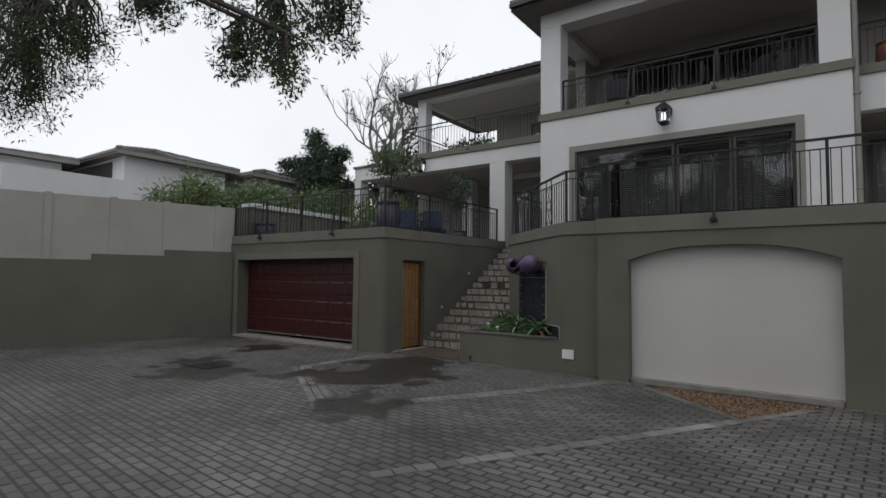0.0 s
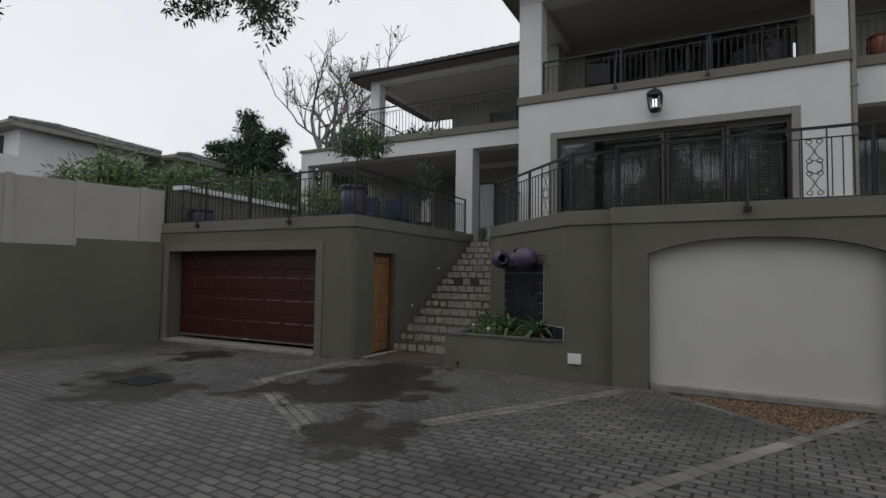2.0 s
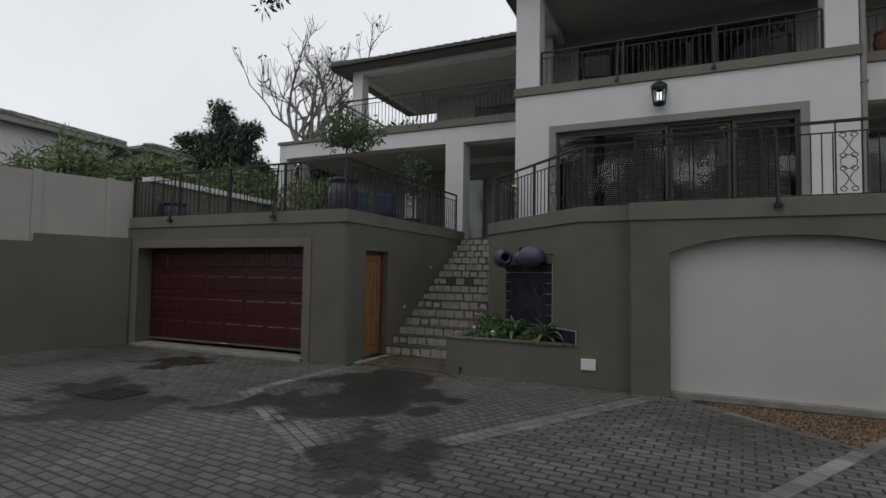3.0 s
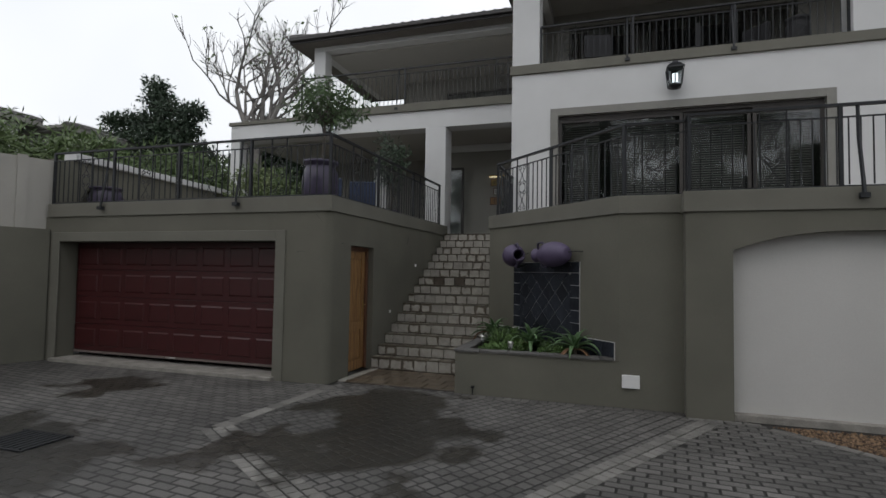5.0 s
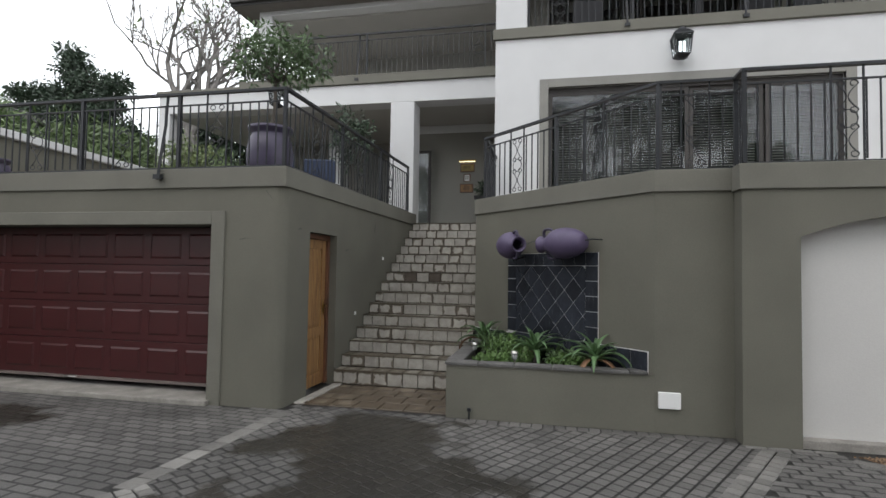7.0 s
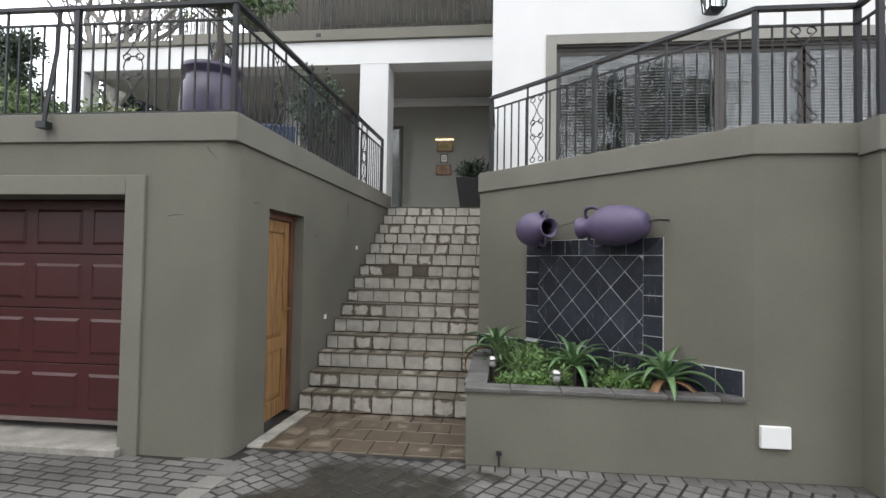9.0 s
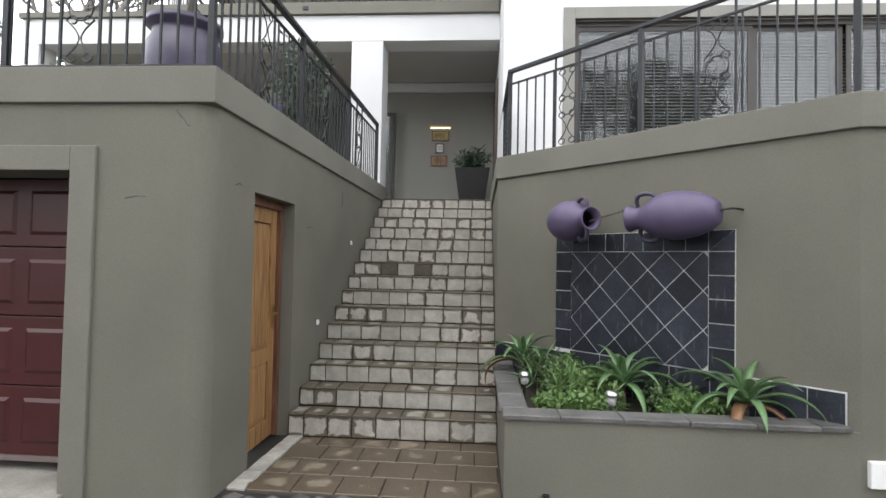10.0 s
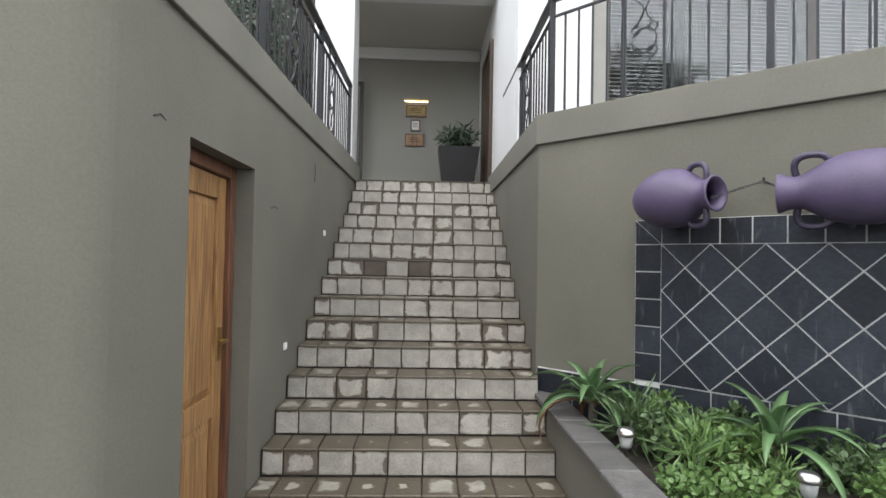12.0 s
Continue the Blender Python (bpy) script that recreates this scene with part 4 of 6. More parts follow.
def slate(poly):
    b = Build()
    cx, cz = sum(p[0] for p in poly) / len(poly), sum(p[1] for p in poly) / len(poly)
    sh = []
    for px, pz in poly:
        d = math.hypot(px - cx, pz - cz)
        f = max(0.0, 1 - 0.0062 / max(d, 0.02))
        sh.append((cx + (px - cx) * f, cz + (pz - cz) * f))
    wall_plate(b, sh, 0.009, 0.016 + 0.002 * random.random())
    b.make("tile", SLATE, panel)


nb = 7
for i in range(nb):                       # top border with mitred corners
    a, c = I0 + (I1 - I0) * i / nb, I0 + (I1 - I0) * (i + 1) / nb
    slate([(a, IZ), (c, IZ), (c, ZT), (a, ZT)])
slate([(S1, ZT), (I1, ZT), (I1, IZ)])
slate([(S1, ZT), (I1, IZ), (S1, IZ)])
slate([(S0, ZT), (I0, ZT), (I0, IZ)])
slate([(S0, ZT), (I0, IZ), (S0, IZ)])
nr = 5
for i in range(nr):                       # upright borders
    za, zc = ZB + (IZ - ZB) * i / nr, ZB + (IZ - ZB) * (i + 1) / nr
    slate([(S0, za), (I0, za), (I0, zc), (S0, zc)])
    slate([(I1, za), (S1, za), (S1, zc), (I1, zc)])
a, k = 0.075, 0
while a < STRIP - 0.05:                   # foot strip
    c = min(a + (0.20 if k == 0 else 0.30), STRIP)
    top = ZB - (0.028 if c > S1 + 0.1 else 0.004)
    slate([(a, 0.47), (c, 0.47), (c, top), (a, top)])
    a, k = c, k + 1
hx, hz = 0.143, 0.145                     # half width and height of a diamond
i = 0
while I1 - i * hx > I0 - hx:
    for j in range(8):
        if (i + j) % 2 == 1:
            cx, cz = I1 - i * hx, IZ - j * hz
            poly = clip_poly([(cx - hx, cz), (cx, cz - hz), (cx + hx, cz), (cx, cz + hz)], I0, ZB, I1, IZ)
            if len(poly) >= 3 and abs(sum(poly[q - 1][0] * poly[q][1] - poly[q][0] * poly[q - 1][1] for q in range(len(poly)))) > 0.002:
                slate(poly)
    i += 1


def jar(m, L, R, label):
    """A clay jar along its own z, mouth at z = L."""
    root = new("clay_jar")
    root.matrix_basis = m
    tagged(root, label, "jar", "clay jars on the wall")
    prof = [(0.0, 0.0), (0.36, 0.0), (0.47, 0.015), (0.68, 0.09), (0.88, 0.22), (0.99, 0.38), (1.0, 0.46), (0.97, 0.56), (0.85, 0.67), (0.64, 0.765), (0.49, 0.83), (0.46, 0.89), (0.50, 0.945), (0.57, 0.985), (0.57, 1.0), (0.50, 1.0), (0.40, 0.93), (0.38, 0.86), (0.52, 0.77), (0.8, 0.62), (0.8, 0.4), (0.0, 0.2)]
    b = Build()
    b.lathe([(r * R, z * L) for r, z in prof], 32)
    b.make("body", PURPLE, root, True)
    for sg in (1, -1):
        b = Build()
        b.tube([(sg * 0.46 * R, 0, 0.875 * L), (sg * 0.72 * R, 0, 0.89 * L), (sg * 0.96 * R, 0, 0.86 * L), (sg * 1.02 * R, 0, 0.78 * L), (sg * 0.98 * R, 0, 0.70 * L), (sg * 0.82 * R, 0, 0.66 * L)], 0.017, 8, soften=2)
        b.make("handle", PURPLED, root, True)
    return root


def axis_pose(base, tip, up):
    z = (tip - base).normalized()
    x = (up - up.dot(z) * z).normalized()
    y = z.cross(x)
    return Matrix(((x.x, y.x, z.x, base.x), (x.y, y.y, z.y, base.y), (x.z, y.z, z.z, base.z), (0, 0, 0, 1)))


jar(axis_pose(at_wall(2.14, 0.175, 1.93), at_wall(1.67, 0.335, 1.935), Vector((0, 0, 1))), 0.50, 0.172, "small purple clay jar lying sideways above the tile panel")
jar(axis_pose(at_wall(0.745, 0.19, 1.94), at_wall(1.40, 0.215, 1.925), Vector((0, 0, 1)) + OUT * 0.25), 0.66, 0.180, "large purple clay jar lying sideways above the tile panel")
b = Build()
ends = (at_wall(1.70, 0.31, 1.915), at_wall(1.50, 0.05, 2.02), at_wall(1.36, 0.22, 1.935))
for p0, p1 in zip(ends, ends[1:]):
    d = p1 - p0
    side, n = d.cross(Vector((0, 0, 1))).normalized(), int(d.length / 0.017)
    for k in range(n):                   # oval links, each turned a quarter against the last
        c, e = p0 + d * ((k + 0.5) / n), d.normalized()
        w_ = side if k % 2 else e.cross(side)
        b.tube([c + e * 0.012 * math.cos(t) + w_ * 0.0065 * math.sin(t) for t in [i * math.pi / 4 for i in range(9)]], 0.0024, 4)
tagged(b.make("chain", BLACK), "thin rusty chain holding the two clay jars", "chain")
b = Build()
b.tube([at_wall(1.50, -0.01, 2.025), at_wall(1.50, 0.05, 2.02), at_wall(1.50, 0.06, 2.04)], 0.006)
tagged(b.make("chain_hook", BLACK), "small iron hook in the wall holding the chain", "hook")
b = Build()
b.tube([at_wall(0.76, 0.19, 1.955), at_wall(0.69, 0.12, 1.97), at_wall(0.66, -0.01, 1.97)], 0.008)
tagged(b.make("wall_hook", BLACK), "black iron hook in the wall behind the large jar", "hook")
for s_, o_ in ((1.92, 0.1), (1.1, 0.1)):
    b = Build()
    b.tube([at_wall(s_, -0.02, 1.80), at_wall(s_, 0.20, 1.745)], 0.012)
    tagged(b.make("jar_bracket", BLACK), "black iron bracket under a clay jar", "bracket", "jar brackets")


# ---- plants ----
def aloe(pos, n, L, seed, dry=2):
    rnd = random.Random(seed)
    root = new("aloe")
    root.location = pos
    tagged(root, "green aloe rosette with arching pointed leaves in the planter", "aloe", "aloes in the planter")
    st = Build()
    st.tube([(0, 0, -0.20), (0.005, 0, -0.08), (0, 0, 0.06)], 0.026, 8, 0.03)
    st.make("stem", BARK, root)
    for i in range(n + dry):
        a = i * 2.399 + rnd.uniform(-0.2, 0.2)
        isdry = i >= n
        rise = 0.25 + 0.95 * (i / n if not isdry else -0.1) + rnd.uniform(-0.1, 0.1)
        ln = L * rnd.uniform(0.8, 1.1) * (0.75 if rise > 0.9 else 1)
        b = Build()
        seg = 9
        d = Vector((math.cos(a), math.sin(a), 0))
        side = Vector((-d.y, d.x, 0))
        p = Vector((0, 0, 0.02))
        v = []
        for k in range(seg + 1):
            u = k / seg
            pitch = rise * 1.2 - u ** 1.3 * (2.3 - 0.75 * rise) * (1.3 if isdry else 1.0)
            wd = 0.040 * (1 - u ** 1.9) * (1.15 - 0.25 * (1 - u)) + 0.0015
            t = d * math.cos(pitch) + Vector((0, 0, math.sin(pitch)))
            nrm = -d * math.sin(pitch) + Vector((0, 0, math.cos(pitch)))
            v += [p - side * wd + nrm * wd * 0.35, p - nrm * wd * 0.35, p + side * wd + nrm * wd * 0.35, p + nrm * wd * 0.12]
            p = p + t * ln / seg
        f = [(4 * k + j, 4 * k + (j + 1) % 4, 4 * k + 4 + (j + 1) % 4, 4 * k + 4 + j) for k in range(seg) for j in range(4)]
        b.raw(v, f)
        b.make("leaf", ALOE_DRY if isdry else ALOE, root, True)


aloe((-5.66, 10.36, 0.66), 17, 0.52, 1, 3)
aloe((-4.96, 9.68, 0.62), 17, 0.52, 2, 1)
aloe((-4.30, 9.18, 0.64), 18, 0.50, 3, 3)


def leaf_mesh(centres, per, length, width, spread, seed, blunt=False, droop=0.2, flat=0.0):
    """Many small folded leaves round the given centres."""
    rnd = np.random.default_rng(seed)
    C = np.repeat(np.asarray(centres, float), per, axis=0)
    n = len(C)
    d = rnd.normal(size=(n, 3))
    d /= np.linalg.norm(d, axis=1)[:, None]
    d[:, 2] = d[:, 2] * (1 - flat) - droop
    d /= np.linalg.norm(d, axis=1)[:, None]
    base = C + d * spread * rnd.random((n, 1)) ** 0.6
    side = np.cross(d, rnd.normal(size=(n, 3)))
    side /= np.linalg.norm(side, axis=1)[:, None]
    L = length * rnd.uniform(0.65, 1.2, (n, 1))
    W = width * rnd.uniform(0.7, 1.2, (n, 1))
    nrm = np.cross(d, side)
    tip = base + d * L
    mid = base + d * L * 0.45
    if blunt:
        k = nrm * W * 0.12
        v = np.stack([base, mid + side * W / 2 + k, base + d * L * 0.85 + side * W * 0.36 + k, tip, base + d * L * 0.85 - side * W * 0.36 + k, mid - side * W / 2 + k], 1).reshape(-1, 3)
        idx = np.arange(n) * 6
        return v, np.concatenate([np.stack([idx, idx + j, idx + j + 1], 1) for j in range(1, 5)])
    v = np.stack([base, mid + side * W / 2 + nrm * W * 0.15, tip, mid - side * W / 2 + nrm * W * 0.15], 1).reshape(-1, 3)
    idx = np.arange(n) * 4
    f = np.concatenate([np.stack([idx, idx + 1, idx + 2], 1), np.stack([idx, idx + 2, idx + 3], 1)])
    return v, f


def leaves(name, mat, v, f, parent=None):
    me = bpy.data.meshes.new(name)
    me.from_pydata(v.tolist(), [], f.tolist())
    me.materials.append(mat)
    ob = new(name, me)
    ob.parent = parent
    return ob


def blob_points(n, centre, size, seed, shell=0.5):
    rnd = np.random.default_rng(seed)
    d = rnd.normal(size=(n, 3))
    d /= np.linalg.norm(d, axis=1)[:, None]
    r = shell + (1 - shell) * rnd.random((n, 1))
    return np.asarray(centre) + d * r * np.asarray(size)


def ground_plant(name, label, category, pos, size, n, per, length, width, mat, seed, group="", stems=6, droop=0.0):
    root = new(name)
    root.location = pos
    tagged(root, label, category, group)
    pts = blob_points(n, (0, 0, size[2]), size, seed, 0.25)
    pts[:, 2] = np.maximum(pts[:, 2], 0.03)
    v, f = leaf_mesh(pts, per, length, width, length * 0.5, seed, blunt=width > 0.4 * length, droop=droop)
    v[:, 2] = np.maximum(v[:, 2], 0.005)
    tagged(leaves("foliage", mat, v, f, root), kind="stuff")
    b = Build()
    rnd = random.Random(seed)
    for i in range(stems):
        p = pts[rnd.randrange(len(pts))]
        b.tube([(0.02 * rnd.uniform(-1, 1), 0.02 * rnd.uniform(-1, 1), -0.02), (p[0] * 0.5, p[1] * 0.5, p[2] * 0.6), tuple(p)], max(0.003, size[2] * 0.02), 5, 0.002)
    b.make("stem", BARK, root)
    return root


PL = "low plants in the planter"
ground_plant("succulent", "bright green jade-like succulent bush in the planter", "succulent", (-4.62, 9.55, 0.48), (0.22, 0.16, 0.13), 90, 10, 0.042, 0.028, LEAF_POT, 18, PL)
ground_plant("succulent", "bright green jade-like succulent bush in the planter", "succulent", (-5.30, 10.15, 0.48), (0.22, 0.18, 0.15), 90, 10, 0.042, 0.028, LEAF_FRESH, 19, PL)
ground_plant("succulent", "bright green jade-like succulent bush in the planter", "succulent", (-5.18, 9.75, 0.48), (0.22, 0.20, 0.15), 120, 10, 0.046, 0.030, LEAF_FRESH, 11, PL)
ground_plant("succulent", "bright green jade-like succulent bush in the planter", "succulent", (-5.35, 9.33, 0.48), (0.20, 0.13, 0.085), 90, 10, 0.042, 0.028, LEAF_FRESH, 12, PL)
ground_plant("succulent", "bright green jade-like succulent bush in the planter", "succulent", (-4.50, 9.30, 0.48), (0.19, 0.15, 0.10), 80, 10, 0.042, 0.028, LEAF_FRESH, 13, PL)
ground_plant("succulent", "bright green jade-like succulent bush in the planter", "succulent", (-4.98, 10.0, 0.48), (0.28, 0.12, 0.14), 90, 10, 0.042, 0.028, LEAF_POT, 14, PL)
ground_plant("succulent", "bright green jade-like succulent bush in the planter", "succulent", (-5.52, 9.42, 0.48), (0.13, 0.16, 0.07), 70, 10, 0.040, 0.026, LEAF_FRESH, 22, PL)
ground_plant("succulent", "bright green jade-like succulent bush in the planter", "succulent", (-5.40, 9.95, 0.48), (0.16, 0.15, 0.16), 80, 10, 0.042, 0.028, LEAF_POT, 23, PL)
ground_plant("succulent", "bright green jade-like succulent bush in the planter", "succulent", (-4.66, 9.33, 0.48), (0.14, 0.12, 0.10), 60, 10, 0.040, 0.026, LEAF_FRESH, 24, PL)
ground_plant("grassy_plant", "narrow-leaved green tuft in the planter", "grass tuft", (-5.55, 10.02, 0.48), (0.08, 0.10, 0.13), 16, 9, 0.20, 0.014, LEAF_POT, 25, PL, droop=-0.6)
ground_plant("grassy_plant", "narrow-leaved green tuft in the planter", "grass tuft", (-5.42, 9.56, 0.48), (0.08, 0.08, 0.12), 14, 9, 0.16, 0.012, LEAF_FRESH, 15, PL, droop=-0.6)
ground_plant("grassy_plant", "narrow-leaved green tuft in the planter", "grass tuft", (-5.12, 9.42, 0.48), (0.09, 0.09, 0.09), 18, 8, 0.10, 0.012, LEAF_FRESH, 16, PL, droop=-0.5)
ground_plant("echeveria", "grey-green rosette succulents in the planter", "succulent", (-4.72, 9.14, 0.48), (0.22, 0.07, 0.035), 40, 10, 0.045, 0.024, leafy("grey_succulent", (0.22, 0.28, 0.22), (0.10, 0.14, 0.10)), 17, PL)


def pebble(m, r):
    b = Build()
    b.lathe([(0.0, -0.6), (0.5, -0.5), (0.85, -0.2), (1.0, 0.1), (0.8, 0.45), (0.4, 0.62), (0.0, 0.66)], 12)
    b.v = [(p[0] * r * 1.25, p[1] * r, p[2] * r * 0.8) for p in b.v]
    ob = b.make("stone", PEBBLE, None, True)
    ob.matrix_basis = m
    return tagged(ob, "rounded brown stone lying in the planter", "stone", "stones in the planter")


for (x, y, r) in ((-4.33, 9.12, 0.075), (-4.66, 9.20, 0.05), (-4.60, 9.11, 0.045), (-4.85, 9.16, 0.04), (-5.05, 9.17, 0.05), (-4.02, 9.10, 0.06), (-5.55, 9.2, 0.05)):
    pebble(pose(x, y, 0.49 + r * 0.35, 0, 0, 60 * x), r)


def solar_light(x, y):
    root = new("solar_light")
    root.location = (x, y, 0.48)
    tagged(root, "small brushed steel solar garden light on a stake", "garden light", "solar lights in the planter")
    b = Build()
    b.lathe([(0.0, 0.0), (0.010, 0.0), (0.010, 0.13), (0.022, 0.14)], 12)
    b.make("stake", STEEL, root, True)
    b = Build()
    b.lathe([(0.022, 0.14), (0.028, 0.145), (0.037, 0.205), (0.0, 0.205)], 16)
    b.make("lamp_glass", material("clouded_plastic", (0.30, 0.31, 0.30), 0.25, 0.1, 30.0, 0.0), root, True)
    b = Build()
    b.lathe([(0.0, 0.20), (0.045, 0.202), (0.045, 0.216), (0.034, 0.236), (0.0, 0.24)], 20)
    b.make("cap", STEEL, root, True)


solar_light(-5.16, 9.17)
solar_light(-5.69, 9.73)

# small fittings on the walls
b = Build()
b.box(-3.71, WY - 0.035, 0.255, -3.50, WY + 0.002, 0.415)
structure(b.make("outlet_box", PLASTICW, bevel=0.006), "white plastic outlet box on the wall", "outlet box")
for y, z in ((10.83, 0.93), (12.02, 1.787)):
    b = Build()
    sx = side_x(y)
    b.box(sx - 0.003, y - 0.03, z - 0.025, sx + 0.012, y + 0.03, z + 0.025).box(sx + 0.012, y - 0.018, z - 0.012, sx + 0.016, y + 0.018, z - 0.002)
    structure(b.make("step_light", PLASTICW, bevel=0.004), "small white step light on the wall", "step light")
b = Build()
b.tube([(-5.62, WY - 0.03, 0.0), (-5.62, WY - 0.03, 0.10)], 0.008).box(-5.64, WY - 0.045, 0.10, -5.60, WY - 0.012, 0.125)
structure(b.make("tap_stub", BLACK), "short black pipe stub at the planter's foot", "pipe")

for pts in ([(-7.98, 2.482), (-7.95, 2.44), (-7.93, 2.425), (-7.905, 2.385), (-7.885, 2.38)], [(-8.3, 1.92), (-8.22, 1.935), (-8.16, 1.93)]):
    b = Build()
    b.tube([(x, GY - 0.0015, z) for x, z in pts], 0.0035, 4, 0.0015)
    structure(b.make("plaster_crack", DIRT), "fine dark crack in the plaster", "crack")
for pts in ([(9.05, 2.06), (9.10, 2.08), (9.14, 2.065)], [(10.45, 1.86), (10.52, 1.88), (10.60, 1.87)], [(11.6, 2.2), (11.62, 2.3), (11.6, 2.36)]):
    b = Build()
    b.tube([(side_x(y) + 0.0015, y, z) for y, z in pts], 0.0035, 4, 0.0015)
    structure(b.make("plaster_crack", DIRT), "fine dark crack in the plaster", "crack")

# ---- head of the steps ----
for (x, z, wd, hg, mt, lb) in ((-6.91, 4.20, 0.36, 0.21, GILT, "gilt framed plaque on the hall wall"), (-6.92, 3.94, 0.17, 0.20, PLASTICW, "small white framed notice on the hall wall"), (-6.93, 3.68, 0.34, 0.22, WOOD, "brown wooden framed plaque on the hall wall")):
    root = new("framed_plaque")
    root.location = (x, 16.4, z)
    tagged(root, lb, "picture", "plaques on the hall wall")
    b = Build()
    b.box(-wd / 2, -0.03, -hg / 2, wd / 2, 0, -hg / 2 + 0.02).box(-wd / 2, -0.03, hg / 2 - 0.02, wd / 2, 0, hg / 2).box(-wd / 2, -0.03, -hg / 2 + 0.02, -wd / 2 + 0.02, 0, hg / 2 - 0.02).box(wd / 2 - 0.02, -0.03, -hg / 2 + 0.02, wd / 2, 0, hg / 2 - 0.02)
    b.make("frame", WOODF, root)
    b = Build()
    b.box(-wd / 2 + 0.02, -0.018, -hg / 2 + 0.02, wd / 2 - 0.02, -0.001, hg / 2 - 0.02)
    b.make("sheet", mt, root)
    b = Build()
    for q in range(3):
        b.box(-wd * 0.28, -0.021, hg * (0.16 - 0.15 * q), wd * 0.28, -0.018, hg * (0.20 - 0.15 * q))
    b.make("writing", DARK, root)
root = new("picture_light")
root.location = (-6.91, 16.4, 4.37)
tagged(root, "slim lit picture light above the plaques", "picture light")
b = Build()
b.box(-0.22, -0.09, -0.015, 0.22, -0.05, 0.02).box(-0.02, -0.05, -0.01, 0.02, 0.0, 0.01)
b.make("body", BRASS, root)
b = Build()
b.box(-0.20, -0.088, -0.028, 0.20, -0.056, -0.016)
WARM = bpy.data.materials.new("warm_lit_tube")
WARM.use_nodes = True
WARM.node_tree.nodes["Principled BSDF"].inputs["Emission Color"].default_value = (1.0, 0.85, 0.55, 1)
WARM.node_tree.nodes["Principled BSDF"].inputs["Emission Strength"].default_value = 3.0
b.make("tube", WARM, root)
root = new("tall_planter")
root.location = (-6.22, 15.35, TERR)
tagged(root, "tall tapered black planter with a leafy plant", "planter pot")
b = Build()
q = [(-0.21, -0.21), (0.21, -0.21), (0.21, 0.21), (-0.21, 0.21)]
v = [(x, y, 0) for x, y in q] + [(x * 1.5, y * 1.5, 0.74) for x, y in q] + [(x * 1.3, y * 1.3, 0.74) for x, y in q] + [(x * 1.25, y * 1.25, 0.66) for x, y in q]
f = [(0, 1, 2, 3), (12, 13, 14, 15)] + [(4 * r + i, 4 * r + (i + 1) % 4, 4 * r + 4 + (i + 1) % 4, 4 * r + 4 + i) for r in range(3) for i in range(4)]
b.raw(v, f).make("pot", material("black_planter", (0.012, 0.012, 0.014), 0.5, 0.2, 6.0, 0.05), root)
v, f = leaf_mesh(blob_points(60, (0, 0, 0.92), (0.30, 0.28, 0.20), 31, 0.2), 9, 0.13, 0.035, 0.08, 31, droop=0.1)
tagged(leaves("foliage", LEAF_DARK, v, f, root), kind="stuff")
pane_set("hall_glass_door", "bluish glass door beside the hall wall", -8.42, -7.85, 16.2, TERR + 0.01, 4.62, 1, "glass door", False)
b = Build()
b.box(HX0 - 0.05, 14.5, TERR, HX0 - 0.003, 14.6, 4.72).box(HX0 - 0.05, 15.5, TERR, HX0 - 0.003, 15.6, 4.72).box(HX0 - 0.05, 14.6, 4.62, HX0 - 0.003, 15.5, 4.72).box(HX0 - 0.035, 14.6, TERR, HX0 - 0.003, 15.5, 4.62)
structure(b.make("door_front", WOODD), "dark brown wooden front door and frame", "door")


# ---- pots and shrubs on the terrace ----
def pot(name, label, x, y, z, R, H, mat):
    root = new(name)
    root.location = (x, y, z)
    tagged(root, label, "flower pot")
    b = Build()
    b.lathe([(0.0, 0.0), (0.62 * R, 0.0), (0.72 * R, 0.05 * H), (0.95 * R, 0.35 * H), (1.0 * R, 0.6 * H), (0.92 * R, 0.8 * H), (0.80 * R, 0.88 * H), (0.82 * R, 0.92 * H), (0.96 * R, 0.95 * H), (0.96 * R, H), (0.80 * R, H), (0.74 * R, 0.9 * H), (0.0, 0.88 * H)], 28)
    b.make("body", mat, root, True)
    return root


def shrub(name, label, x, y, z, trunk, centre, size, n, per, length, width, mat, seed, category="shrub"):
    """Small tree or bush: stem, forked twigs and a crown of leaf clusters."""
    root = new(name)
    root.location = (x, y, z)
    tagged(root, label, category)
    rnd = random.Random(seed)
    pts = blob_points(n, centre, size, seed, 0.45)
    b = Build()
    top = Vector((centre[0] * 0.5, centre[1] * 0.5, max(0.1, centre[2] - size[2] * 0.9)))
    b.tube([(0, 0, -0.05), top * 0.5 + Vector((trunk, 0, 0)), top], trunk, 7, trunk * 0.7)
    for i in range(0, n, 3):
        p = Vector(pts[i])
        mid = top.lerp(p, 0.5) + Vector((rnd.uniform(-1, 1), rnd.uniform(-1, 1), 0.4)) * size[2] * 0.12
        b.tube([top, mid, p], trunk * 0.4, 5, trunk * 0.12)
    b.make("stem", BARK, root)
    v, f = leaf_mesh(pts, per, length, width, length * 1.1, seed, droop=0.15)
    tagged(leaves("foliage", mat, v, f, root), kind="stuff")
    return root


